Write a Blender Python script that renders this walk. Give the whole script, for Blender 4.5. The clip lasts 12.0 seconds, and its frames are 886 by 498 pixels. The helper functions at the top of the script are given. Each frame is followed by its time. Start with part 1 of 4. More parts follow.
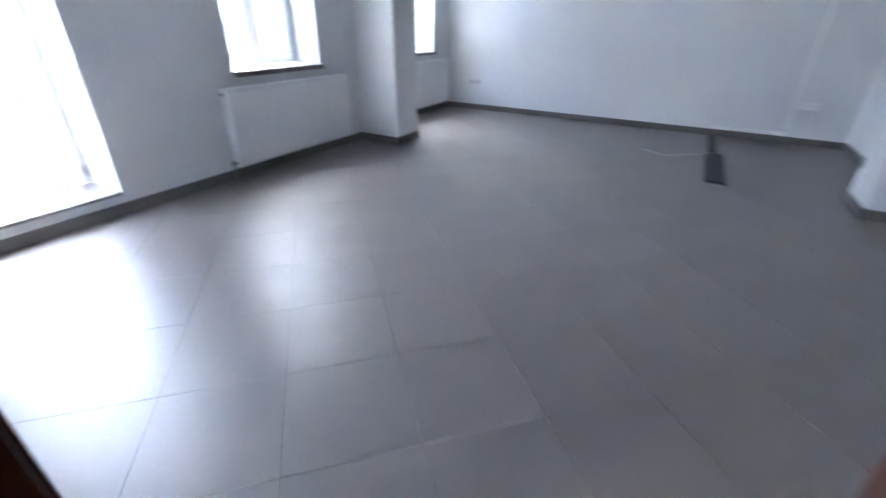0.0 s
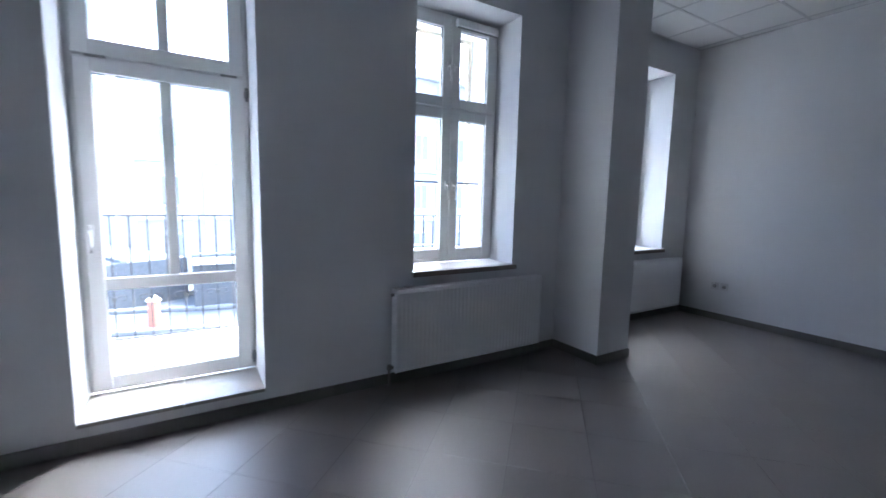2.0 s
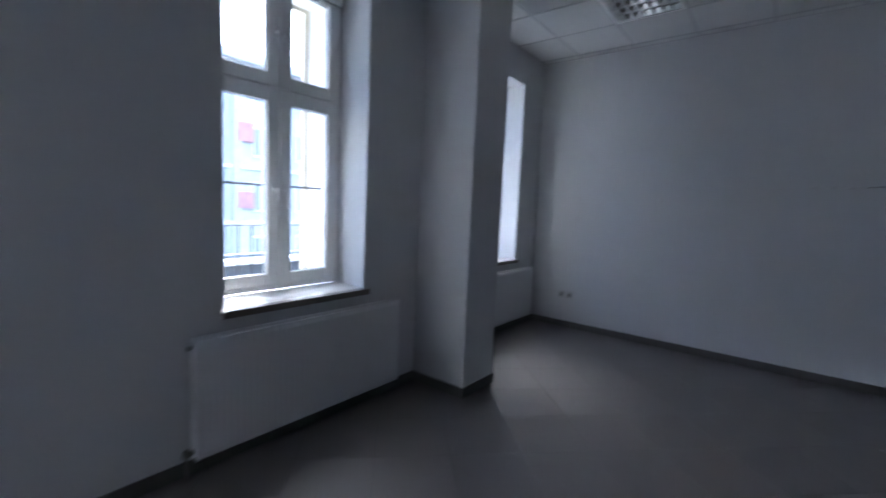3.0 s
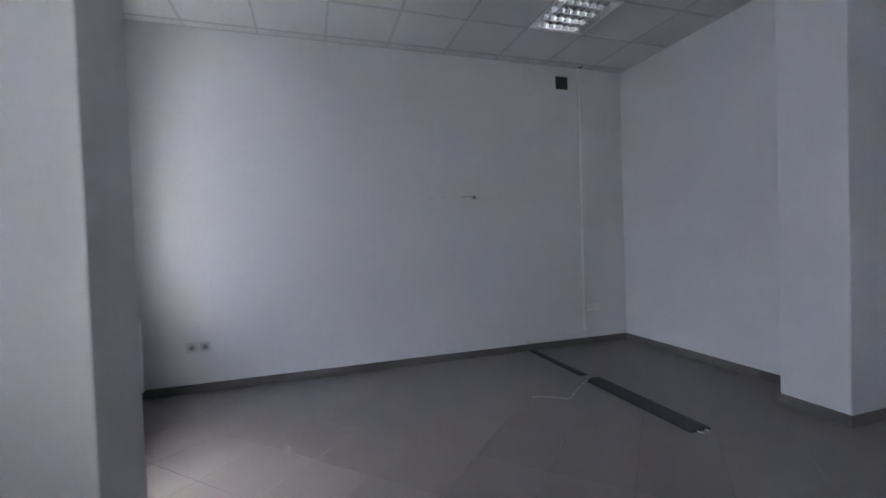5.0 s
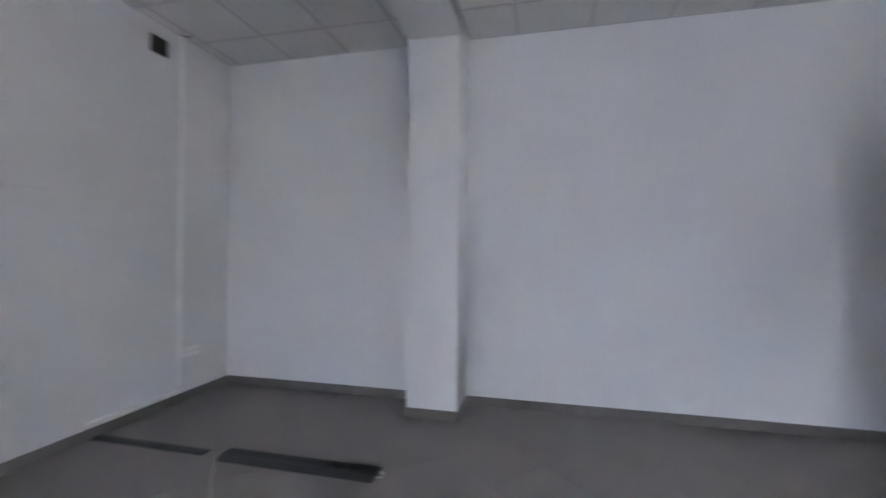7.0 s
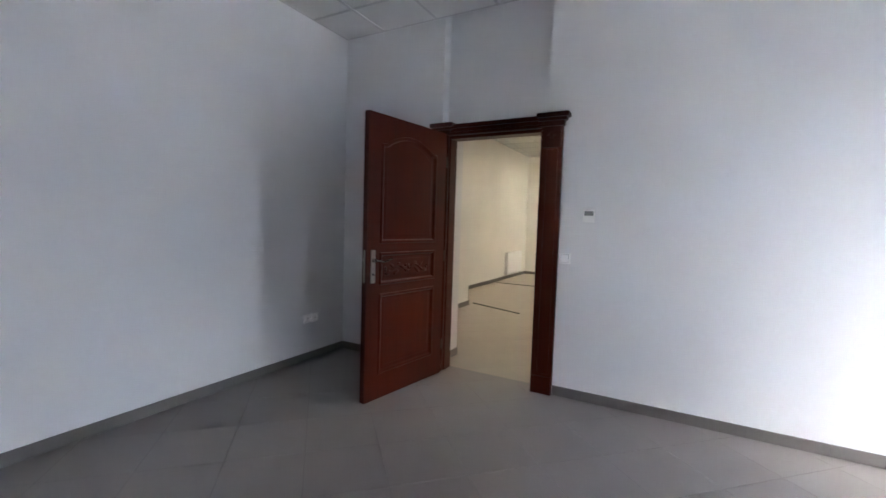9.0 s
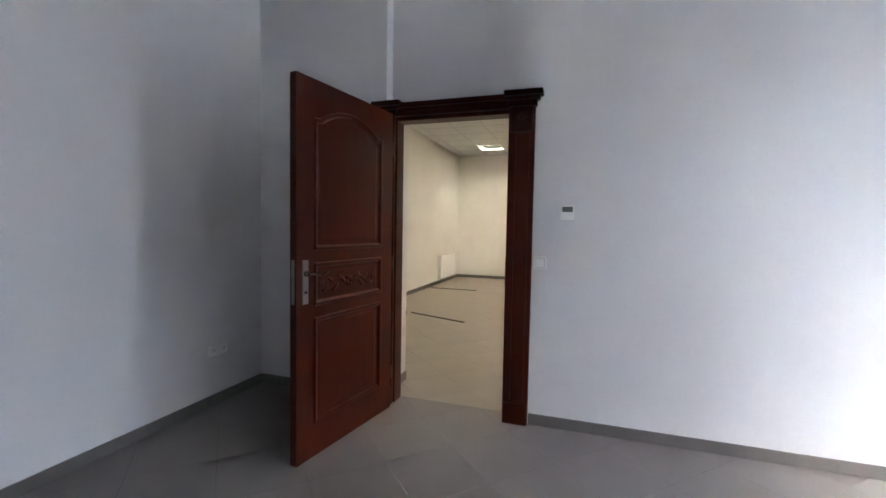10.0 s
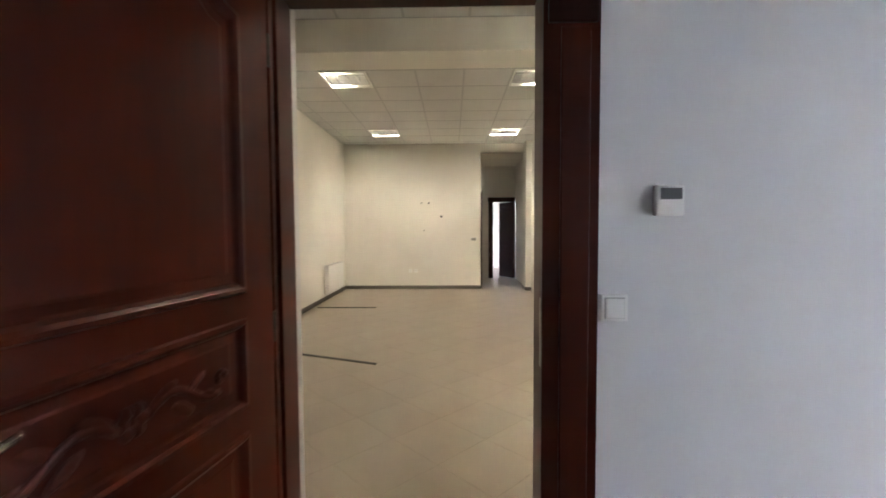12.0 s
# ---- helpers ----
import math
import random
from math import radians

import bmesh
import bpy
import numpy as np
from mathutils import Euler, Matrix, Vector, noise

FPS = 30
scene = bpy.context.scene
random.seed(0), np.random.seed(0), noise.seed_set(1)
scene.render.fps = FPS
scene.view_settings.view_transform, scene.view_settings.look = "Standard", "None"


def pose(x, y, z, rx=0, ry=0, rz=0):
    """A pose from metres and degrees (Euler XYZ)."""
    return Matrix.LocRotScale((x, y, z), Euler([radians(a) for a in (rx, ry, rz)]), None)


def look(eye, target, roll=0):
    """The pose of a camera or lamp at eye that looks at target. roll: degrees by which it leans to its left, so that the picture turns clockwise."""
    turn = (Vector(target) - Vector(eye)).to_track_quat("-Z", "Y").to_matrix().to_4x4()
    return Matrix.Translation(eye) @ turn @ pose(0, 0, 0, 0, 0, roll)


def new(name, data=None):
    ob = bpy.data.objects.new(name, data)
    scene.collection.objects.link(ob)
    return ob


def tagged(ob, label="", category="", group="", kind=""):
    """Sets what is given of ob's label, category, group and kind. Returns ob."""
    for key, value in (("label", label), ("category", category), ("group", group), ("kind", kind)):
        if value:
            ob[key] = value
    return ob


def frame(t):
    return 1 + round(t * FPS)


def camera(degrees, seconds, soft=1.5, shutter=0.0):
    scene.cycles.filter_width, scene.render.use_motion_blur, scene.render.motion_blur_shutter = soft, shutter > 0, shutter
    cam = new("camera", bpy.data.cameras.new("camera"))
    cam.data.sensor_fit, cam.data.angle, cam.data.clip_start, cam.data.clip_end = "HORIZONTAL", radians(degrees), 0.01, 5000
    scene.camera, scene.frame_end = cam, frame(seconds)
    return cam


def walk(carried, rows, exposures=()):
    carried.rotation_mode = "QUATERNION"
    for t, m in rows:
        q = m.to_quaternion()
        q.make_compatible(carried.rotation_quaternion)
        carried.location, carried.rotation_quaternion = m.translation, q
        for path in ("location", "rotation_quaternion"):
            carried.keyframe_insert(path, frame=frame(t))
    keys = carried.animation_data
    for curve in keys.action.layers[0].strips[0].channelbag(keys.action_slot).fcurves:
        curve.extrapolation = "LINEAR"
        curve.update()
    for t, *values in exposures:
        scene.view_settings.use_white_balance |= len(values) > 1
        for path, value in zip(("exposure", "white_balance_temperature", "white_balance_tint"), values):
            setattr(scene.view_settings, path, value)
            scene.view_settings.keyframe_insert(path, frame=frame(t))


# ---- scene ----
cam = camera(93.0, 12.0, shutter=0.5)
PATH = [
    (0, (0.004, 1.614, 1.141), (1.543, 2.454, 0.201), 1.0),
    (0.5, (0.278, 1.575, 1.237), (1.419, 2.982, 0.39), -0.1),
    (1, (0.482, 1.671, 1.231), (1.318, 3.378, 0.608), 0.9),
    (1.5, (0.687, 1.837, 1.263), (1.596, 3.574, 0.866), 2.0),
    (2, (0.886, 2.043, 1.307), (1.921, 3.739, 1.074), 1.3),
    (2.5, (1.093, 2.302, 1.291), (2.282, 3.895, 1.07), 2.5),
    (3, (1.3, 2.531, 1.36), (2.858, 3.769, 1.162), 2.5),
    (3.2, (1.359, 2.657, 1.363), (3.054, 3.714, 1.255), 2.6),
    (4.8, (1.975, 3.495, 1.243), (3.897, 2.945, 1.226), -1.1),
    (5, (2.04, 3.51, 1.235), (3.946, 2.904, 1.191), -1.9),
    (5.5, (2.333, 3.67, 1.265), (4.072, 2.685, 1.197), -0.1),
    (6, (2.656, 3.667, 1.304), (4.148, 2.337, 1.224), 1.4),
    (6.5, (2.89, 3.64, 1.319), (4.025, 1.995, 1.24), 0.7),
    (7, (3.102, 3.524, 1.295), (3.56, 1.577, 1.306), 0.4),
    (7.5, (3.232, 3.449, 1.368), (2.876, 1.481, 1.336), 0.4),
    (7.7, (3.385, 3.404, 1.384), (2.625, 1.555, 1.334), 1.0),
    (9.3, (3.171, 2.814, 1.307), (1.356, 1.981, 1.191), 1.6),
    (9.5, (3.078, 2.722, 1.305), (1.226, 1.974, 1.2), 1.5),
    (10, (2.789, 2.463, 1.293), (0.889, 1.845, 1.194), 1.0),
    (10.5, (2.463, 2.237, 1.304), (0.527, 1.741, 1.211), -1.9),
    (11, (2.09, 2.005, 1.303), (0.116, 1.711, 1.167), 0.3),
    (11.5, (1.72, 1.855, 1.306), (-0.261, 1.626, 1.161), 0.1),
    (12, (1.297, 1.73, 1.322), (-0.7, 1.686, 1.228), -0.3),
]
EXPOSURES = [
    (0.0, 5.95, 5400, 8), (0.5, 5.93, 5400, 8), (1.0, 5.36, 5370, 8), (1.5, 4.68, 5370, 8), (2.0, 4.20, 5350, 8), (2.5, 3.95, 5250, 8), (3.2, 3.75, 5350, 9),
    (4.8, 4.75, 5750, 12), (5.5, 5.10, 5850, 12), (6.5, 5.45, 5950, 11), (7.5, 5.39, 6150, 12), (9.5, 5.53, 6130, 10), (10.5, 5.43, 6200, 10), (12.0, 5.45, 6300, 11),
]
walk(cam, [(t, look(eye, target, roll)) for t, eye, target, roll in PATH], EXPOSURES)

# ---- light and exposure ----
world = bpy.data.worlds.new("overcast_sky")
scene.world = world
world.use_nodes = True
wn = world.node_tree.nodes
sky = wn.new("ShaderNodeTexSky")
sky.sky_type = 'NISHITA'
sky.sun_disc = False
sky.sun_elevation = radians(58)
sky.sun_rotation = radians(57)
sky.dust_density = 6.0
sky.air_density = 1.0
world.node_tree.links.new(sky.outputs[0], wn["Background"].inputs[0])
wn["Background"].inputs[1].default_value = 0.14
sun = new("sun", bpy.data.lights.new("sun", 'SUN'))
sun.data.energy = 0.6
sun.data.angle = radians(45)
sun.data.color = (0.95, 0.97, 1.0)
sun.matrix_world = look((23.0, 15.0, 50.0), (0, 0, 0))


# ---- materials ----
def material(name, color, rough=0.6, metal=0.0, vary=0.06, scale=6.0, fine=180.0, bump=0.05, coat=0.0, per_object=0.0):
    m = bpy.data.materials.new(name)
    m.use_nodes = True
    n, l = m.node_tree.nodes, m.node_tree.links
    b = n["Principled BSDF"]
    b.inputs["Roughness"].default_value = rough
    b.inputs["Metallic"].default_value = metal
    b.inputs["Coat Weight"].default_value = coat
    tc = n.new("ShaderNodeTexCoord")
    big, small = n.new("ShaderNodeTexNoise"), n.new("ShaderNodeTexNoise")
    big.inputs["Scale"].default_value, small.inputs["Scale"].default_value = scale, fine
    big.inputs["Detail"].default_value = 5
    for t in (big, small):
        l.new(tc.outputs["Object"], t.inputs["Vector"])
    ramp = n.new("ShaderNodeMapRange")
    ramp.inputs["From Min"].default_value, ramp.inputs["From Max"].default_value = 0.3, 0.7
    ramp.inputs["To Min"].default_value, ramp.inputs["To Max"].default_value = 1 - vary, 1 + vary
    l.new(big.outputs["Fac"], ramp.inputs["Value"])
    ramp2 = n.new("ShaderNodeMapRange")
    ramp2.inputs["From Min"].default_value, ramp2.inputs["From Max"].default_value = 0.3, 0.7
    ramp2.inputs["To Min"].default_value, ramp2.inputs["To Max"].default_value = 1 - vary * 0.6, 1 + vary * 0.6
    l.new(small.outputs["Fac"], ramp2.inputs["Value"])
    mul = n.new("ShaderNodeMath")
    mul.operation = 'MULTIPLY'
    l.new(ramp.outputs[0], mul.inputs[0])
    l.new(ramp2.outputs[0], mul.inputs[1])
    out = mul.outputs[0]
    if per_object:
        info = n.new("ShaderNodeObjectInfo")
        r3 = n.new("ShaderNodeMapRange")
        r3.inputs["To Min"].default_value, r3.inputs["To Max"].default_value = 1 - per_object, 1 + per_object
        l.new(info.outputs["Random"], r3.inputs["Value"])
        m2 = n.new("ShaderNodeMath")
        m2.operation = 'MULTIPLY'
        l.new(out, m2.inputs[0])
        l.new(r3.outputs[0], m2.inputs[1])
        out = m2.outputs[0]
    sc = n.new("ShaderNodeVectorMath")
    sc.operation = 'SCALE'
    sc.inputs[0].default_value = color
    l.new(out, sc.inputs["Scale"])
    l.new(sc.outputs[0], b.inputs["Base Color"])
    if bump:
        bp = n.new("ShaderNodeBump")
        bp.inputs["Strength"].default_value = bump
        bp.inputs["Distance"].default_value = 0.004
        l.new(small.outputs["Fac"], bp.inputs["Height"])
        l.new(bp.outputs[0], b.inputs["Normal"])
    return m


def wood_material(name, dark, light, rough):
    m = bpy.data.materials.new(name)
    m.use_nodes = True
    n, l = m.node_tree.nodes, m.node_tree.links
    b = n["Principled BSDF"]
    b.inputs["Roughness"].default_value = rough
    b.inputs["Specular IOR Level"].default_value = 0.17
    tc, mp, no = n.new("ShaderNodeTexCoord"), n.new("ShaderNodeMapping"), n.new("ShaderNodeTexNoise")
    mp.inputs["Scale"].default_value = (16, 16, 1.3)
    no.inputs["Scale"].default_value, no.inputs["Detail"].default_value, no.inputs["Distortion"].default_value = 1.6, 8, 0.8
    l.new(tc.outputs["Object"], mp.inputs[0])
    l.new(mp.outputs[0], no.inputs["Vector"])
    n2 = n.new("ShaderNodeTexNoise")
    n2.inputs["Scale"].default_value = 2.2
    l.new(tc.outputs["Object"], n2.inputs["Vector"])
    mix = n.new("ShaderNodeMath")
    mix.operation = 'MULTIPLY_ADD'
    mix.inputs[1].default_value = 0.6
    l.new(no.outputs["Fac"], mix.inputs[0])
    half = n.new("ShaderNodeMath")
    half.operation = 'MULTIPLY'
    half.inputs[1].default_value = 0.4
    l.new(n2.outputs["Fac"], half.inputs[0])
    l.new(half.outputs[0], mix.inputs[2])
    cr = n.new("ShaderNodeValToRGB")
    cr.color_ramp.elements[0].position, cr.color_ramp.elements[1].position = 0.22, 0.80
    cr.color_ramp.elements[0].color, cr.color_ramp.elements[1].color = (*dark, 1), (*light, 1)
    l.new(mix.outputs[0], cr.inputs[0])
    l.new(cr.outputs[0], b.inputs["Base Color"])
    bp = n.new("ShaderNodeBump")
    bp.inputs["Strength"].default_value, bp.inputs["Distance"].default_value = 0.05, 0.002
    l.new(no.outputs["Fac"], bp.inputs["Height"])
    l.new(bp.outputs[0], b.inputs["Normal"])
    return m


def glass_material():
    m = bpy.data.materials.new("window_glass")
    m.use_nodes = True
    b = m.node_tree.nodes["Principled BSDF"]
    b.inputs["Transmission Weight"].default_value = 1.0
    b.inputs["Roughness"].default_value = 0.0
    b.inputs["IOR"].default_value = 1.1
    b.inputs["Base Color"].default_value = (0.97, 0.99, 0.98, 1)
    return m


def lit_material(name, color, strength):
    m = bpy.data.materials.new(name)
    m.use_nodes = True
    b = m.node_tree.nodes["Principled BSDF"]
    b.inputs["Base Color"].default_value = (0.8, 0.8, 0.8, 1)
    b.inputs["Emission Color"].default_value = (*color, 1)
    b.inputs["Emission Strength"].default_value = strength
    return m


WALL = material("white_wall_paint", (0.72, 0.72, 0.72), 0.75, vary=0.02, scale=1.4, fine=260, bump=0.10)
HALLWALL = material("cream_wall_paint", (0.78, 0.76, 0.71), 0.75, vary=0.03, scale=1.4, fine=260, bump=0.08)
FACADE = material("cream_render", (0.62, 0.55, 0.42), 0.9, vary=0.05, scale=3, fine=90, bump=0.3)
TILE = material("taupe_porcelain", (0.180, 0.158, 0.144), 0.42, vary=0.04, scale=2.5, fine=70, bump=0.0, per_object=0.015)
HALLTILE = material("beige_porcelain", (0.29, 0.24, 0.185), 0.34, vary=0.04, scale=2.5, fine=70, bump=0.0, per_object=0.015)
GROUT = material("grey_grout", (0.13, 0.12, 0.11), 0.9, vary=0.1, scale=8)
SKIRT = material("skirting_porcelain", (0.155, 0.142, 0.13), 0.4, vary=0.05, scale=5, fine=70, bump=0.03, per_object=0.03)
CEIL = material("mineral_ceiling_panel", (0.66, 0.66, 0.65), 0.9, vary=0.02, scale=4, fine=420, bump=0.5)
TBAR = material("grid_bar_paint", (0.50, 0.50, 0.50), 0.5, vary=0.02)
WOOD = wood_material("mahogany_varnish", (0.032, 0.0040, 0.0013), (0.066, 0.0086, 0.0024), 0.32)
DARKWOOD = wood_material("dark_mahogany", (0.018, 0.0045, 0.0035), (0.042, 0.0085, 0.005), 0.4)
PVC = material("white_pvc", (0.88, 0.88, 0.87), 0.35, vary=0.015, scale=5, bump=0.0)
SEAL = material("black_rubber_seal", (0.02, 0.02, 0.02), 0.7, vary=0.1)
ENAMEL = material("white_radiator_enamel", (0.84, 0.84, 0.84), 0.35, vary=0.015, scale=4, bump=0.0)
POLISHED = material("polished_steel", (0.34, 0.325, 0.30), 0.14, 1.0, vary=0.05, scale=30, bump=0.0)
STEEL = material("brushed_steel", (0.30, 0.285, 0.255), 0.32, 1.0, vary=0.08, scale=30, bump=0.02)
CHROME = material("louvre_aluminium", (0.86, 0.86, 0.86), 0.12, 1.0, vary=0.03, scale=20, bump=0.0)
PLASTIC = material("white_plastic", (0.87, 0.87, 0.85), 0.4, vary=0.02, scale=20, bump=0.0)
GREYPL = material("grey_plastic", (0.30, 0.30, 0.29), 0.5, vary=0.04, scale=20)
BLACKPL = material("black_rubber", (0.022, 0.023, 0.025), 0.6, vary=0.15, scale=9, fine=150, bump=0.15)
DARKBAR = material("dark_metal_strip", (0.05, 0.045, 0.04), 0.45, 0.3, vary=0.1, scale=9)
PALEGREY = material("pale_grey_plastic", (0.60, 0.60, 0.59), 0.45, vary=0.03, scale=20)
SCREEN = material("lcd_screen", (0.13, 0.135, 0.135), 0.3, vary=0.03)
PLASTER = material("raw_plaster_patch", (0.70, 0.70, 0.69), 0.9, vary=0.12, scale=25, bump=0.4)
TUBE = material("fluorescent_tube", (0.85, 0.85, 0.84), 0.3, vary=0.01, bump=0.0)
SILL = material("pale_stone_sill", (0.60, 0.575, 0.54), 0.4, vary=0.06, scale=9, fine=120, bump=0.03)
SILLSHADE = material("brown_sill_shade", (0.22, 0.19, 0.165), 0.5, vary=0.08, scale=12)
THRESH = material("taupe_threshold_tile", (0.30, 0.275, 0.255), 0.45, vary=0.05, scale=4, fine=70, bump=0.0)
HALLGROUT = material("beige_grout", (0.23, 0.19, 0.146), 0.9, vary=0.08, scale=8)
SEAM = material("grey_roof_batten", (0.24, 0.25, 0.26), 0.8, vary=0.1, scale=1.0)
IRON = material("painted_iron", (0.06, 0.06, 0.065), 0.5, 0.4, vary=0.1, scale=20)
SNOW = material("snow_covered_slab", (0.80, 0.81, 0.83), 0.9, vary=0.05, scale=3, fine=40, bump=0.4)
ROOFING = material("blue_grey_sheet_roof", (0.115, 0.125, 0.138), 0.6, vary=0.12, scale=0.8, fine=14, bump=0.2)
FARWALL = material("pale_facade_render", (0.52, 0.51, 0.495), 0.9, vary=0.08, scale=0.3, fine=4, bump=0.1)
FARWALL2 = material("grey_blue_facade", (0.46, 0.455, 0.45), 0.9, vary=0.08, scale=0.3, fine=4, bump=0.1)
FARGLASS = material("far_window_pane", (0.36, 0.36, 0.36), 0.15, vary=0.1, scale=0.5, bump=0.0)
RED = material("faded_red_panel", (0.50, 0.27, 0.27), 0.7, vary=0.1, scale=2.0)
ORANGE = material("orange_plastic", (0.55, 0.20, 0.13), 0.5, vary=0.05)
GROUND = material("wet_asphalt", (0.06, 0.06, 0.062), 0.8, vary=0.15, scale=0.6, fine=12, bump=0.3)
TILE.node_tree.nodes["Principled BSDF"].inputs["Specular IOR Level"].default_value = 0.62
for dull in (ROOFING, SEAM, FARGLASS, GROUND):
    dull.node_tree.nodes["Principled BSDF"].inputs["Specular IOR Level"].default_value = 0.06
GLASS = glass_material()
LIT = lit_material("lit_tube_warm", (1.0, 0.88, 0.68), 3.2)


# ---- mesh helpers ----
def bm_box(bm, x0, y0, z0, x1, y1, z1, bevel=0.0, seg=2):
    m = Matrix.Translation(((x0 + x1) / 2, (y0 + y1) / 2, (z0 + z1) / 2)) @ Matrix.Diagonal((abs(x1 - x0), abs(y1 - y0), abs(z1 - z0), 1))
    vs = bmesh.ops.create_cube(bm, size=1.0, matrix=m)["verts"]
    if bevel:
        es = list({e for v in vs for e in v.link_edges})
        bmesh.ops.bevel(bm, geom=es, offset=bevel, segments=seg, affect='EDGES', profile=0.5)
    return vs


def bm_rod(bm, a, b, r, n=12):
    a, b = Vector(a), Vector(b)
    d = b - a
    m = Matrix.Translation((a + b) / 2) @ d.to_track_quat('Z', 'Y').to_matrix().to_4x4()
    return bmesh.ops.create_cone(bm, cap_ends=True, segments=n, radius1=r, radius2=r, depth=d.length, matrix=m)["verts"]


def bm_tube(bm, pts, r, n=8):
    """A round tube along a bent line."""
    pts = [Vector(p) for p in pts]
    rings = []
    for i, p in enumerate(pts):
        d = (pts[min(i + 1, len(pts) - 1)] - pts[max(i - 1, 0)]).normalized()
        q = d.to_track_quat('Z', 'Y')
        rings.append([bm.verts.new(p + q @ Vector((r * math.cos(2 * math.pi * k / n), r * math.sin(2 * math.pi * k / n), 0))) for k in range(n)])
    for a, b in zip(rings, rings[1:]):
        for k in range(n):
            bm.faces.new((a[k], a[(k + 1) % n], b[(k + 1) % n], b[k]))
    bm.faces.new(rings[0][::-1])
    bm.faces.new(rings[-1])


def mesh_object(name, bm, mats, smooth=False):
    me = bpy.data.meshes.new(name)
    bmesh.ops.recalc_face_normals(bm, faces=bm.faces)
    bm.to_mesh(me)
    bm.free()
    for m in (mats if isinstance(mats, (list, tuple)) else (mats,)):
        me.materials.append(m)
    if smooth:
        for p in me.polygons:
            p.use_smooth = True
    return new(name, me)


def part(name, bm, mat, parent, label="", smooth=False):
    ob = mesh_object(name, bm, mat, smooth)
    ob.parent = parent
    if label:
        tagged(ob, label)
    return ob


def box_part(name, dims, mat, parent, bevel=0.003, label=""):
    bm = bmesh.new()
    bm_box(bm, *dims, bevel=bevel)
    return part(name, bm, mat, parent, label)


def thing(name, label, category, group="", m=None):
    ob = new(name)
    ob.empty_display_size = 0.1
    if m is not None:
        ob.matrix_basis = m
    return tagged(ob, label, category, group)


def structure(name, boxes, mat, label, category, bevel=0.0):
    bm = bmesh.new()
    for b in boxes:
        bm_box(bm, *b, bevel=bevel)
    return tagged(mesh_object(name, bm, mat), label, category, kind="structure")


# ---- plan of the room ----
E, N, NB, C = 6.083, 4.675, 4.895, 3.095      # far wall, window wall, window wall past the column, ceiling
OUT, TOP = 5.34, 3.4
HW, HS, HN, HC = -8.0, -0.65, 3.42, 3.185       # hall: end wall, side walls, ceiling
T = 0.48

structure("wall_north", [
    (-T, N, -0.05, 0.37, OUT, TOP), (1.25, N, -0.05, 2.25, OUT, TOP), (3.16, N, -0.05, 3.80, OUT, TOP),
    (0.37, N, 2.73, 1.25, OUT, TOP), (0.37, N, -0.05, 1.25, OUT, 0.13),
    (2.25, N, 2.73, 3.16, OUT, TOP), (2.25, N, -0.05, 3.16, OUT, 0.768),
    (3.80, NB, -0.05, 4.72, OUT, TOP), (5.62, NB, -0.05, E + 0.3, OUT, TOP),
    (4.72, NB, 2.755, 5.62, OUT, TOP), (4.72, NB, -0.05, 5.62, OUT, 0.768)],
    WALL, "white painted plaster wall with three window openings", "wall")
structure("wall_facade", [
    (-T, OUT + 0.002, -4, 0.40, OUT + 0.03, 5), (1.22, OUT + 0.002, -4, 2.29, OUT + 0.03, 5), (3.12, OUT + 0.002, -4, 4.75, OUT + 0.03, 5), (5.59, OUT + 0.002, -4, E + 0.3, OUT + 0.03, 5),
    (0.40, OUT + 0.002, 2.70, 1.22, OUT + 0.03, 5), (2.29, OUT + 0.002, 2.70, 3.12, OUT + 0.03, 5), (4.75, OUT + 0.002, 2.72, 5.59, OUT + 0.03, 5),
    (0.40, OUT + 0.002, -4, 1.22, OUT + 0.03, 0.12), (2.29, OUT + 0.002, -4, 3.12, OUT + 0.03, 0.80), (4.75, OUT + 0.002, -4, 5.59, OUT + 0.03, 0.80)],
    FACADE, "cream rendered outer face of the window wall", "wall")
structure("wall_east", [(E, 0, -0.05, E + 0.3, NB, TOP)], WALL, "white painted plaster wall with an old wire chase", "wall")
structure("wall_south", [(-T, -0.3, -0.05, E + 0.3, 0, TOP)], WALL, "white painted plaster wall behind the pillar", "wall")
structure("wall_west", [
    (-T, 0, -0.05, 0, 1.08, TOP), (-T, 2.15, -0.05, 0, N, TOP),
    (-T, 1.08, 2.42, -0.10, 2.15, TOP), (-0.10, 1.08, 2.10, 0, 1.11, TOP), (-0.10, 2.045, 2.10, 0, 2.15, TOP),
    (-0.18, 1.08, 2.10, -0.10, 2.15, 2.42), (-0.10, 1.11, 2.10, -0.002, 2.045, 2.155)],
    WALL, "thick white wall with a shallow recess over the doorway", "wall")
structure("column", [(3.685, 4.195, -0.05, 4.085, NB, TOP)], WALL, "white plastered column beside the window wall", "column", 0.006)
structure("pillar", [(3.725, 0, -0.05, 4.135, 0.38, TOP)], WALL, "white plastered pillar against the back wall", "column", 0.006)
structure("beam", [(3.705, 0.38, 2.95, 4.115, 4.195, TOP)], WALL, "white ceiling beam from pillar to column", "beam", 0.004)
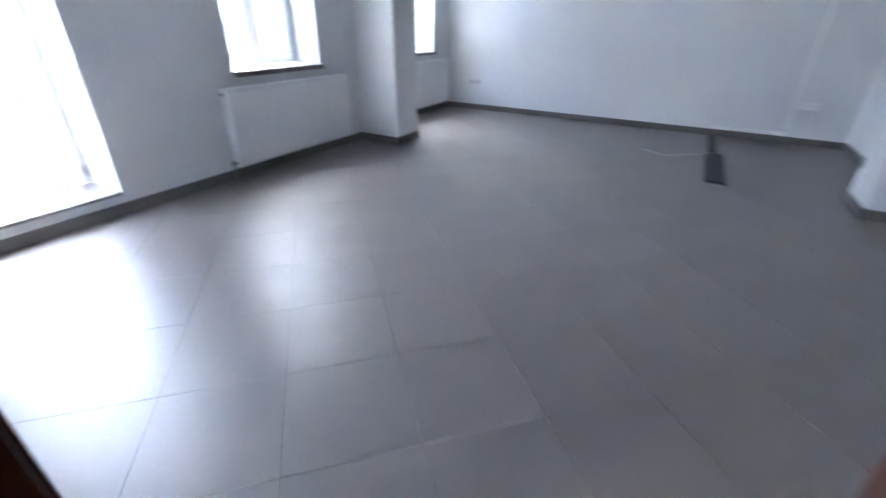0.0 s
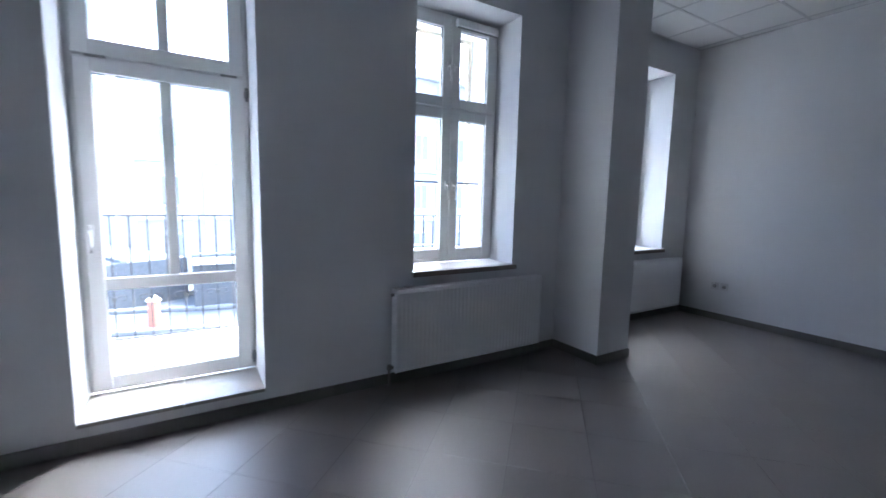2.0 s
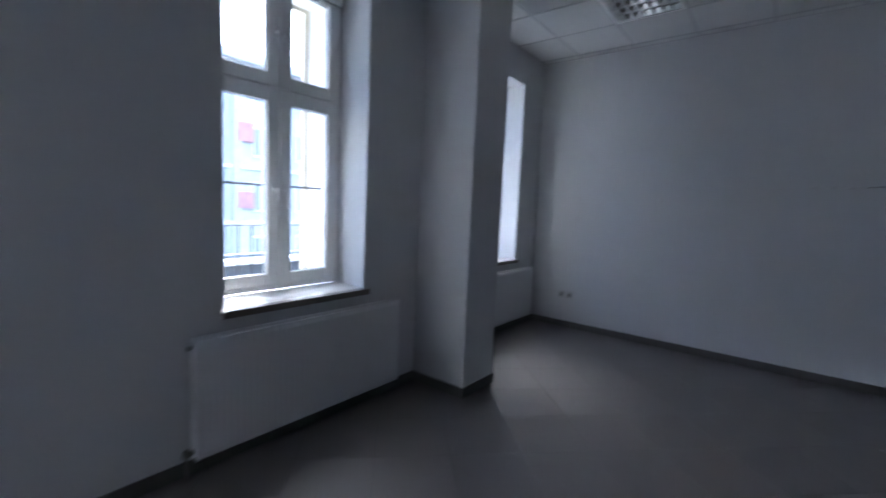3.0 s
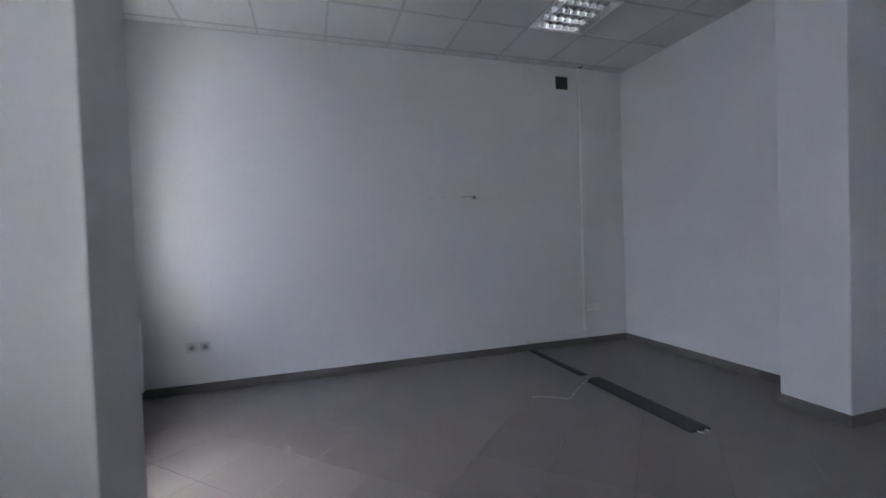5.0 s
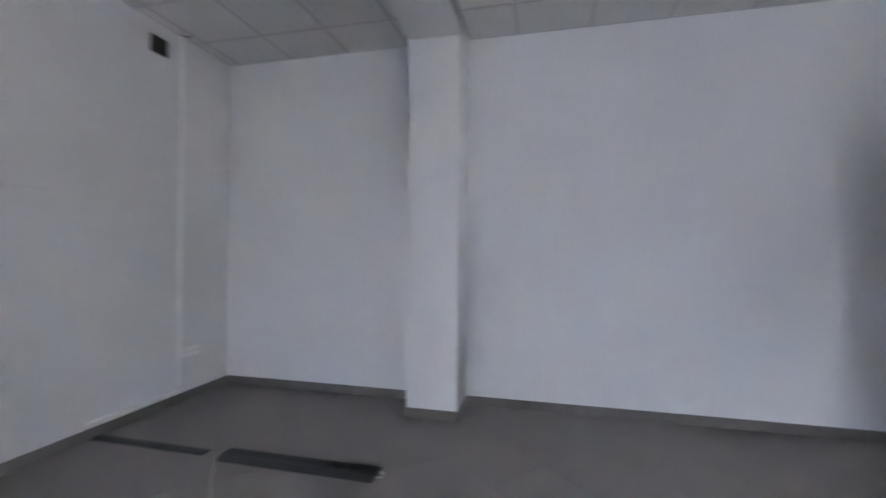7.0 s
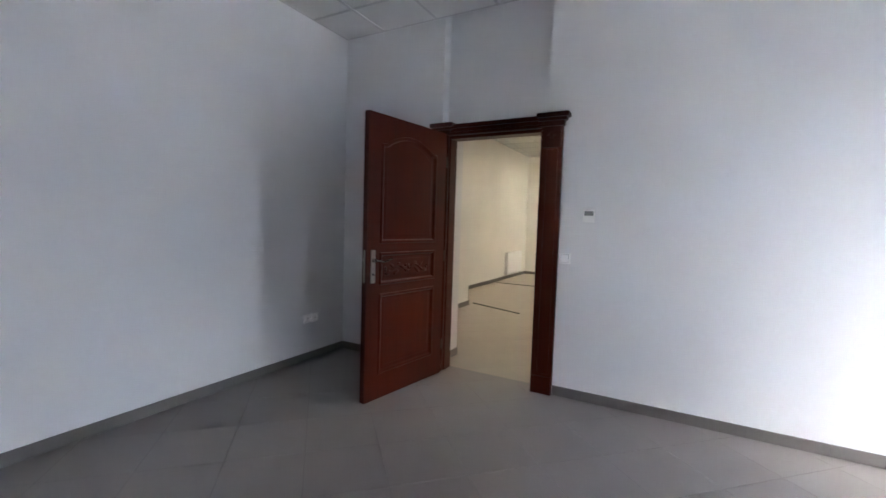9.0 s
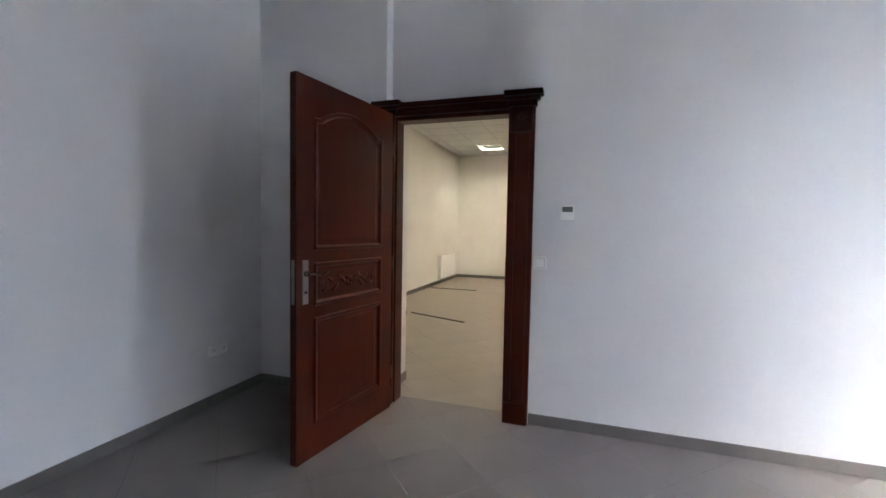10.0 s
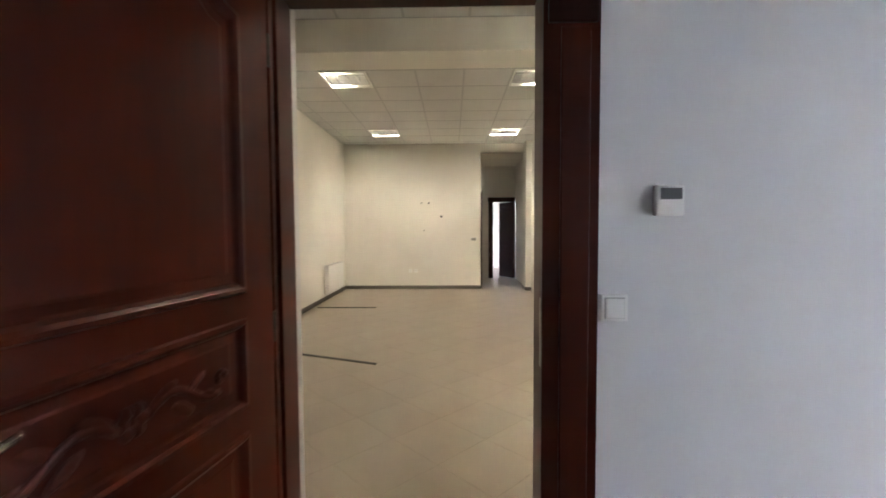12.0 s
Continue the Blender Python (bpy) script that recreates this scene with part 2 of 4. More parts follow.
# hall beyond the doorway
structure("wall_hall_south", [(HW, HS - 0.3, -0.05, -T, HS, TOP)], HALLWALL, "cream painted hall wall with a radiator", "wall")
structure("wall_hall_pier", [(-2.92, HS, -0.05, -2.5, 0.05, TOP)], HALLWALL, "cream plastered pier in the hall", "wall", 0.005)
structure("wall_hall_east", [(-T - 0.004, HS - 0.3, -0.05, -T + 0.05, 0, TOP)], HALLWALL, "cream painted hall wall beside the doorway", "wall")
structure("wall_hall_end", [(-10.0, HS - 0.3, -0.05, HW, 2.36, TOP)], HALLWALL, "cream hall end wall with drilled holes", "wall")
structure("wall_hall_north", [(-10.0, HN, -0.05, -T, HN + 0.3, TOP), (-8.1, 3.30, -0.05, -7.7, HN, TOP)], HALLWALL, "cream painted hall wall running into the passage", "wall")
structure("wall_passage_end", [(-10.25, 2.0, -0.05, -10.0, 2.80, TOP), (-10.25, 3.56, -0.05, -10.0, 3.8, TOP), (-10.25, 2.80, 2.05, -10.0, 3.56, TOP)],
          HALLWALL, "shaded wall at the end of the passage", "wall")
structure("wall_passage_head", [(-8.2, 2.36, 2.975, HW, HN, TOP)], HALLWALL, "cream wall over the passage mouth", "wall")
structure("beam_hall", [(-2.92, 0.05, 2.90, -2.5, HN, TOP)], HALLWALL, "cream ceiling beam across the hall", "beam", 0.004)
structure("wall_back_room", [(-13.0, 1.0, -0.05, -10.25, 1.2, TOP), (-13.0, 4.6, -0.05, -10.25, 4.8, TOP),
                             (-13.2, 1.0, -0.05, -13.0, 3.7, TOP), (-13.2, 4.5, -0.05, -13.0, 4.8, TOP), (-13.2, 3.7, -0.05, -13.0, 4.5, 0.8), (-13.2, 3.7, 2.3, -13.0, 4.5, TOP)],
          WALL, "white walls of the day-lit room past the passage", "wall")
structure("roof_slab", [(-13.2, HS - 0.3, TOP, E + 0.3, OUT, TOP + 0.25)], WALL, "concrete slab above the rooms", "slab")
structure("floor_slab", [(-13.2, HS - 0.3, -0.3, E + 0.3, OUT, -0.012)], GROUT, "grey screed and grout under the tiles", "floor")


# ---- ceilings ----
def suspended_ceiling(name, x0, x1, y0, y1, z, gx, gy, pitch, holes, label):
    bm = bmesh.new()
    xs = [x0] + [g for g in np.arange(gx - 40 * pitch, x1, pitch) if x0 + 0.02 < g < x1 - 0.02] + [x1]
    ys = [y0] + [g for g in np.arange(gy - 40 * pitch, y1, pitch) if y0 + 0.02 < g < y1 - 0.02] + [y1]
    w = 0.011
    for i in range(len(xs) - 1):
        for j in range(len(ys) - 1):
            cx, cy = (xs[i] + xs[i + 1]) / 2, (ys[j] + ys[j + 1]) / 2
            if any(abs(cx - hx) < 0.2 and abs(cy - hy) < 0.2 for hx, hy in holes):
                continue
            bm_box(bm, xs[i] + w, ys[j] + w, z + 0.004, xs[i + 1] - w, ys[j + 1] - w, z + 0.02)
    n = len(bm.faces)
    for x in xs:
        bm_box(bm, max(x - w, x0), y0, z, min(x + w, x1), y1, z + 0.03)
    for y in ys:
        for i in range(len(xs) - 1):
            bm_box(bm, xs[i] + w, max(y - w, y0), z, xs[i + 1] - w, min(y + w, y1), z + 0.03)
    bm.faces.ensure_lookup_table()
    for f in bm.faces[n:]:
        f.material_index = 1
    return tagged(mesh_object(name, bm, (CEIL, TBAR)), label, "ceiling", kind="structure")


P = 0.571
LAMPS = [(5.117, 1.302), (5.117, 3.586), (0.737, 1.305)]
suspended_ceiling("ceiling_west", 0, 3.705, 0, N, C, 0.451, 1.020, P, [LAMPS[2]], "white mineral panel ceiling on a metal grid")
suspended_ceiling("ceiling_east", 4.115, E, 0, NB, C, 4.832, 1.016, P, LAMPS[:2], "white mineral panel ceiling on a metal grid")
HALL_LAMPS = [(-4.00, 0.43), (-4.00, 2.75), (-6.90, 0.43), (-6.90, 2.75), (-1.63, 2.76)]
HP = 0.58
suspended_ceiling("ceiling_hall_near", -2.5, -T, HS, HN, HC, -1.92, 0.15, HP, HALL_LAMPS, "white panel ceiling of the hall")
suspended_ceiling("ceiling_hall_far", HW, -2.92, HS, HN, HC, -3.71, 0.14, HP, HALL_LAMPS, "white panel ceiling of the hall")
structure("ceiling_passage", [(-13.0, 1.2, 2.98, HW, 4.6, 3.02)], HALLWALL, "plain ceiling of the passage", "ceiling")


# ---- skirting ----
def baseboard(a, b, side, mat=SKIRT, h=0.075, t=0.011, label="taupe porcelain skirting tiles along the wall"):
    """Skirting from a to b; side: unit vector into the room."""
    a, b, s = Vector(a), Vector(b), Vector(side)
    d = (b - a)
    length = d.length
    d.normalize()
    bm = bmesh.new()
    p, q = a, b + s * (t - 0.003)
    bm_box(bm, min(p.x, q.x), min(p.y, q.y), 0, max(p.x, q.x), max(p.y, q.y), h - 0.003)
    base = tagged(mesh_object("baseboard", bm, GROUT), label, "baseboard", kind="structure")
    u, step = 0.0, 0.415
    while u < length - 0.01:
        v = min(u + step, length)
        p, q = a + d * (u + 0.001) + s * 0.001, a + d * (v - 0.001) + s * t
        bm = bmesh.new()
        bm_box(bm, min(p.x, q.x), min(p.y, q.y), 0.001, max(p.x, q.x), max(p.y, q.y), h, bevel=0.0015, seg=1)
        part("tile", bm, mat, base)
        u = v


for a, b, s in (((0, 0), (3.725, 0), (0, 1)), ((4.135, 0), (E, 0), (0, 1)), ((3.725, 0.0), (3.725, 0.38), (-1, 0)), ((4.135, 0), (4.135, 0.38), (1, 0)), ((3.714, 0.38), (4.146, 0.38), (0, 1)),
                ((E, 0), (E, NB), (-1, 0)), ((4.085, NB), (E, NB), (0, -1)), ((4.085, 4.195), (4.085, NB), (1, 0)), ((3.685, 4.195), (3.685, N), (-1, 0)), ((3.674, 4.195), (4.096, 4.195), (0, -1)),
                ((0, N), (3.685, N), (0, -1)), ((0, 2.171), (0, N), (1, 0)), ((0, 0), (0, 1.04), (1, 0))):
    baseboard((*a, 0), (*b, 0), (*s, 0))
for a, b, s in (((-T, 1.08), (-0.13, 1.08), (0, 1)), ((-2.5, HS), (-T, HS), (0, 1)), ((HW, HS), (-2.92, HS), (0, 1)), ((-2.92, HS), (-2.92, 0.05), (-1, 0)), ((-2.5, HS), (-2.5, 0.05), (1, 0)),
                ((-2.93, 0.05), (-2.49, 0.05), (0, 1)), ((HW, HS), (HW, 2.36), (1, 0)), ((-10.0, 2.36), (HW, 2.36), (0, 1)), ((-7.7, 3.30), (-7.7, HN), (1, 0)), ((-8.1, 3.30), (-7.7, 3.30), (0, -1))):
    baseboard((*a, 0), (*b, 0), (*s, 0), label="taupe porcelain skirting tiles in the hall")


# ---- windows ----
def leaf_frame(name, x0, x1, z0, z1, y, depth, w, parent, label=""):
    """A rectangular sash with chamfered inner edges."""
    bm = bmesh.new()
    for b in ((x0, y, z0, x0 + w, y + depth, z1), (x1 - w, y, z0, x1, y + depth, z1), (x0 + w, y + 0.001, z0, x1 - w, y + depth, z0 + w), (x0 + w, y + 0.001, z1 - w, x1 - w, y + depth, z1)):
        bm_box(bm, *b, bevel=0.006)
    return part(name, bm, PVC, parent, label)


def pane(x0, x1, z0, z1, y, parent):
    bm = bmesh.new()
    bm_box(bm, x0 - 0.012, y, z0 - 0.012, x1 + 0.012, y + 0.006, z1 + 0.012)
    g = part("pane", bm, GLASS, parent)
    g.visible_shadow = False
    bm = bmesh.new()
    s = 0.004
    for b in ((x0 - s, y - 0.006, z0 - s, x0 + s, y, z1 + s), (x1 - s, y - 0.006, z0 - s, x1 + s, y, z1 + s), (x0 + s, y - 0.006, z0 - s, x1 - s, y, z0 + s), (x0 + s, y - 0.006, z1 - s, x1 - s, y, z1 + s)):
        bm_box(bm, *b)
    part("seal", bm, SEAL, g, "black rubber glazing seal")


def window_handle(x, z, y, parent, turn=0):
    bm = bmesh.new()
    bm_box(bm, x - 0.014, y - 0.010, z - 0.035, x + 0.014, y, z + 0.035, bevel=0.004)
    bm_tube(bm, [(x, y - 0.008, z), (x, y - 0.035, z), (x + 0.003 * turn, y - 0.045, z - 0.012), (x + 0.006 * turn, y - 0.047, z - 0.06), (x + 0.004 * turn, y - 0.045, z - 0.115)], 0.008, 10)
    part("handle", bm, PVC, parent, "white lever handle", True)


def casement(number, x0, x1, z0, z1, y, label):
    """Four sashes, two low and two high, in one fixed frame."""
    w = tagged(new("window_%d" % number), label, "window", kind="structure")
    leaf_frame("window_frame", x0, x1, z0, z1, y + 0.018, 0.06, 0.055, w)
    zm, xm = z0 + (z1 - z0) * 0.633, (x0 + x1) / 2
    bm = bmesh.new()
    bm_box(bm, x0 + 0.055, y + 0.02, zm - 0.045, x1 - 0.055, y + 0.078, zm + 0.045, bevel=0.004)
    part("transom", bm, PVC, w)
    sash = 0.078
    for a, b in ((x0 + 0.03, xm - 0.002), (xm + 0.002, x1 - 0.03)):
        for c, d in ((z0 + 0.03, zm - 0.006), (zm + 0.006, z1 - 0.03)):
            s = leaf_frame("sash", a, b, c, d, y, 0.05, sash, w)
            pane(a + sash, b - sash, c + sash, d - sash, y + 0.025, s)
            inner = b - 0.03 if b < xm else a + 0.03
            window_handle(inner, c + (d - c) * (0.5 if c < zm - 0.5 else 0.46), y, s, turn=-1 if b < xm else 1)
    return w


casement(2, 2.25, 3.16, 0.80, 2.73, 4.95, "white plastic four-sash window in a deep reveal")
casement(3, 4.72, 5.62, 0.80, 2.755, 5.20, "white plastic four-sash window behind the column")


blind = thing("roller_blind", "rolled-up white blind cassette over a window sash", "roller blind")
box_part("cassette", (2.725, 4.905, 2.640, 3.125, 4.948, 2.690), PVC, blind, 0.008)
bm = bmesh.new()
bm_rod(bm, (2.735, 4.925, 2.634), (3.115, 4.925, 2.634), 0.006)
part("bottom_bar", bm, GREYPL, blind, "grey bottom bar")


def sill(name, x0, x1, y0, y1, z, over, label):
    bm = bmesh.new()
    bm_box(bm, x0, y0, z - 0.028, x1, y1, z, bevel=0.005)
    bm_box(bm, x0 - over, y0 - 0.035, z - 0.028, x1 + over, y0 - 0.001, z, bevel=0.005)
    n = len(bm.faces)
    # brown strips put the shadow below the sill nose into the colour
    bm_box(bm, x0 - over, y0 - 0.038, z - 0.040, x1 + over, y0 - 0.034, z - 0.004, bevel=0.001)
    bm_box(bm, x0 - over, y0 - 0.034, z - 0.040, x1 + over, y0 - 0.001, z - 0.029)
    bm.faces.ensure_lookup_table()
    for f in bm.faces[n:]:
        f.material_index = 1
    return tagged(mesh_object(name, bm, (SILL, SILLSHADE)), label, "window sill", kind="structure")


sill("window_sill", 2.252, 3.158, N, 4.97, 0.797, 0.022, "pale stone window sill with shade painted under its front")
sill("window_sill", 4.722, 5.618, NB, 5.22, 0.797, 0.022, "pale stone window sill behind the column")
tsill = tagged(new("threshold"), "pale tiled threshold of the balcony door", "threshold", kind="structure")
for a, b in ((0.372, 0.828), (0.832, 1.248)):
    box_part("tile", (a, N - 0.012, 0.128, b, 5.04, 0.150), THRESH, tsill, 0.003)

# balcony door with a fanlight
fd = tagged(new("door_1"), "white plastic glazed balcony door with fanlight", "balcony door", kind="structure")
Y = 5.03
leaf_frame("door_frame", 0.37, 1.25, 0.152, 2.728, Y + 0.018, 0.07, 0.05, fd)
box_part("transom", (0.42, Y + 0.02, 2.01, 1.20, Y + 0.08, 2.07), PVC, fd, 0.004)
fan = leaf_frame("fanlight", 0.395, 1.225, 2.035, 2.70, Y, 0.05, 0.082, fd)
box_part("mullion", (0.784, Y + 0.002, 2.117, 0.836, Y + 0.048, 2.618), PVC, fan, 0.006)
for a, b in ((0.477, 0.784), (0.836, 1.143)):
    pane(a, b, 2.117, 2.618, Y + 0.025, fan)
for x in (0.50, 1.14):
    box_part("hinge", (x - 0.045, Y - 0.012, 2.022, x + 0.045, Y, 2.034), GREYPL, fan, 0.003, "grey tilt hinge")
dl = leaf_frame("door_leaf", 0.395, 1.225, 0.165, 2.025, Y, 0.05, 0.082, fd)
box_part("mid_rail", (0.477, Y + 0.002, 0.750, 1.143, Y + 0.048, 0.822), PVC, dl, 0.006)
box_part("mullion", (0.784, Y + 0.002, 0.822, 0.836, Y + 0.048, 1.943), PVC, dl, 0.006)
pane(0.477, 0.784, 0.822, 1.943, Y + 0.025, dl)
pane(0.836, 1.143, 0.822, 1.943, Y + 0.025, dl)
pane(0.477, 1.143, 0.257, 0.750, Y + 0.025, dl)
window_handle(0.428, 1.09, Y, dl, turn=1)
for z in (0.235, 1.93):
    bm = bmesh.new()
    bm_rod(bm, (1.236, Y - 0.010, z - 0.04), (1.236, Y - 0.010, z + 0.04), 0.009)
    bm_box(bm, 1.222, Y - 0.012, z - 0.02, 1.248, Y + 0.018, z + 0.02, bevel=0.002)
    part("hinge", bm, GREYPL, dl, "grey door hinge")


# ---- radiators ----
def radiator(x0, x1, z0, z1, yb, label, valve_left=True, m=None, mat=ENAMEL):
    r = thing("radiator", label, "radiator", "panel radiators", m)
    yf = yb - 0.095
    bm = bmesh.new()
    pitch = 0.0335
    n = int((x1 - x0 - 0.03) / pitch)
    prof, x = [], x0 + 0.012
    for i in range(n):
        u = x + i * pitch
        prof += [(u, 0.0), (u + pitch * 0.30, 0.0), (u + pitch * 0.42, 0.002), (u + pitch * 0.88, 0.002)]
    prof.append((x1 - 0.012, 0.0))
    prev = None
    for u, dy in prof:
        lo, hi = bm.verts.new((u, yf + dy, z0 + 0.03)), bm.verts.new((u, yf + dy, z1 - 0.03))
        b0, t0 = bm.verts.new((u, yf + 0.01, z0)), bm.verts.new((u, yf + 0.012, z1 - 0.005))
        cur = (b0, lo, hi, t0)
        if prev:
            for k in range(3):
                bm.faces.new((prev[k], cur[k], cur[k + 1], prev[k + 1]))
        prev = cur
    front = part("front_panel", bm, mat, r)
    solid = front.modifiers.new("sheet", 'SOLIDIFY')
    solid.thickness, solid.offset = 0.002, 0
    box_part("back_panel", (x0 + 0.01, yb - 0.03, z0, x1 - 0.01, yb - 0.018, z1 - 0.006), mat, r, 0.004)
    for a in (x0, x1 - 0.01):
        box_part("side_panel", (a, yf - 0.002, z0, a + 0.01, yb - 0.018, z1), mat, r, 0.003)
    bm = bmesh.new()
    bm_box(bm, x0 + 0.011, yf - 0.002, z1 - 0.006, x1 - 0.011, yf + 0.018, z1, bevel=0.002)
    bm_box(bm, x0 + 0.011, yb - 0.036, z1 - 0.006, x1 - 0.011, yb - 0.018, z1, bevel=0.002)
    k = int((x1 - x0) / 0.028)
    for i in range(k):
        u = x0 + 0.015 + i * (x1 - x0 - 0.03) / (k - 1)
        bm_box(bm, u - 0.004, yf + 0.018, z1 - 0.005, u + 0.004, yb - 0.036, z1 - 0.001)
    part("top_grille", bm, mat, r)
    ex = x0 if valve_left else x1
    sg = -1 if valve_left else 1
    bm = bmesh.new()
    bm_rod(bm, (ex, yb - 0.05, z0 + 0.03), (ex + sg * 0.045, yb - 0.05, z0 + 0.03), 0.012)
    bm_rod(bm, (ex + sg * 0.03, yb - 0.05, z0 + 0.03), (ex + sg * 0.03, yb - 0.05, 0.0), 0.008)
    bm_rod(bm, (ex + sg * 0.03, yb - 0.05, z0 + 0.02), (ex + sg * 0.03, yb - 0.05, z0 + 0.05), 0.014)
    part("valve", bm, STEEL, r, "metal valve and pipe")
    bm = bmesh.new()
    bm_rod(bm, (ex - sg * 0.0, yb - 0.05, z1 - 0.04), (ex + sg * 0.018, yb - 0.05, z1 - 0.04), 0.011)
    part("vent_plug", bm, GREYPL, r, "dark vent plug")
    for u in (x0 + 0.18, x1 - 0.18):
        box_part("bracket", (u - 0.015, yb - 0.018, z0 + 0.05, u + 0.015, yb, z1 - 0.05), STEEL, r, 0.002)
    return r


radiator(2.075, 3.42, 0.105, 0.692, N, "white ribbed panel radiator under the window sill")
radiator(4.66, 5.93, 0.105, 0.685, NB, "white ribbed panel radiator behind the column")
radiator(0, 1.05, 0.12, 0.66, 0, "white panel radiator on the hall wall", False, pose(-6.40, HS, 0, 0, 0, 180))

# ---- mahogany door ----
frame_ob = tagged(new("door_2"), "varnished mahogany door frame with carved capitals", "door frame", kind="structure")


def casing(y0, y1):
    """An upright with a stepped moulding."""
    bm = bmesh.new()
    bm_box(bm, 0.0, y0, 0, 0.032, y1, 2.079, bevel=0.004)
    w = y1 - y0
    bm_box(bm, 0.030, y0 + w * 0.30, 0.16, 0.042, y1 - w * 0.18, 1.91, bevel=0.005)
    bm_box(bm, 0.030, y0 + 0.004, 0.0, 0.046, y1 - 0.004, 0.14, bevel=0.005)
    p = part("casing", bm, WOOD, frame_ob)
    bm = bmesh.new()
    yc = (y0 + y1) / 2
    bm_box(bm, 0.031, y0 + 0.012, 1.92, 0.050, y1 - 0.010, 2.078, bevel=0.006)
    for s in (-1, 1):
        bm_tube(bm, [(0.050, yc + s * (0.030 * math.cos(a) * (1 - a / 9)), 2.01 + 0.030 * math.sin(a) * (1 - a / 9)) for a in np.linspace(0, 5.5, 14)], 0.006, 6)
    part("carving", bm, DARKWOOD, p, "carved block under the capital")


casing(2.00, 2.168)
casing(1.055, 1.187)
bm = bmesh.new()
bm_box(bm, 0.0, 1.10, 2.075, 0.034, 2.14, 2.162, bevel=0.004)
bm_box(bm, 0.032, 1.10, 2.128, 0.060, 2.14, 2.164, bevel=0.008)
bm_box(bm, 0.032, 1.10, 2.078, 0.044, 2.14, 2.100, bevel=0.004)
part("head", bm, WOOD, frame_ob)
for y0, y1 in ((1.985, 2.195), (1.04, 1.225)):
    bm = bmesh.new()
    bm_box(bm, 0.0, y0 + 0.010, 2.08, 0.058, y1 - 0.015, 2.12, bevel=0.006)
    bm_box(bm, 0.0, y0, 2.118, 0.072, y1 + 0.004, 2.143, bevel=0.008)
    bm_box(bm, 0.0, y0 - 0.012, 2.141, 0.092, y1 + 0.022, 2.176, bevel=0.006)
    part("capital", bm, DARKWOOD, frame_ob, "stepped dark capital")
for y0, y1 in ((1.08, 1.197), (2.004, 2.15)):
    box_part("jamb", (-0.12, y0, 0.0, -0.001, y1, 2.085), WOOD, frame_ob, 0.003)
box_part("lintel", (-0.12, 1.197, 2.05, -0.001, 2.004, 2.10), WOOD, frame_ob, 0.003)
box_part("strike_plate", (0.005, 1.9972, 0.90, 0.027, 2.0004, 1.11), STEEL, frame_ob, 0.0, "steel strike plate")

LW, LT, LZ = 0.880, 0.045, 2.070
leaf = thing("door", "open mahogany door with arched panel and carved rail", "door", m=pose(0.088, 1.205, 0.008, 0, 0, -8.9))


def arch(z, rise, u0, u1, n=14):
    """The upper edge of the arched panel: shoulders and a low bow."""
    pts = []
    for i in range(n + 1):
        s = i / n
        pts.append((u0 + (u1 - u0) * s, z + rise * math.sin(math.pi * min(max((s - 0.06) / 0.88, 0), 1)) ** 0.8))
    return pts


def ring(u0, u1, z0, z1, rise, inset):
    """Outline of a panel, inset by a margin."""
    top = arch(z1 - inset, rise, u0 + inset, u1 - inset) if rise else [(u0 + inset, z1 - inset), (u1 - inset, z1 - inset)]
    return [(u0 + inset, z0 + inset), *top, (u1 - inset, z0 + inset)]


def loft(bm, outlines, close=True):
    rows = [[bm.verts.new((u, y, z)) for u, z in o] for o, y in outlines]
    for a, b in zip(rows, rows[1:]):
        for k in range(len(a)):
            j = (k + 1) % len(a)
            bm.faces.new((a[k], a[j], b[j], b[k]))
    if close:
        bm.faces.new(rows[-1])


PANELS = [(0.125, LW - 0.125, 1.15, 1.865, 0.09), (0.125, LW - 0.125, 0.845, 1.085, 0), (0.125, LW - 0.125, 0.185, 0.782, 0)]
bm = bmesh.new()
for b in ((0, -LT, 0, 0.125, 0, LZ), (LW - 0.125, -LT, 0, LW, 0, LZ), (0.125, -LT, 0, LW - 0.125, 0, 0.185),
          (0.125, -LT, 0.782, LW - 0.125, 0, 0.845), (0.125, -LT, 1.085, LW - 0.125, 0, 1.15)):
    bm_box(bm, *b)
up = arch(1.865, 0.09, 0.125, LW - 0.125)
for (a, za), (b, zb) in zip(up, up[1:]):
    vs = [bm.verts.new(c) for c in ((a, 0, za), (b, 0, zb), (b, 0, LZ), (a, 0, LZ), (a, -LT, za), (b, -LT, zb), (b, -LT, LZ), (a, -LT, LZ))]
    for q in ((0, 1, 2, 3), (7, 6, 5, 4), (0, 4, 5, 1), (3, 2, 6, 7)):
        bm.faces.new([vs[k] for k in q])
slab = part("slab", bm, WOOD, leaf)
for u0, u1, z0, z1, rise in PANELS:
    for side in (0, 1):
        f = (lambda y: y) if side == 0 else (lambda y: -LT - y)
        bm = bmesh.new()
        loft(bm, [(ring(u0, u1, z0, z1, rise, i), f(y)) for i, y in ((0.0, 0.0), (0.004, 0.007), (0.014, 0.009), (0.022, 0.003), (0.028, -0.008), (0.034, -0.010),
                                                                    (0.052, -0.010), (0.058, -0.0085), (0.064, -0.0085))])
        part("panel", bm, WOOD, leaf)
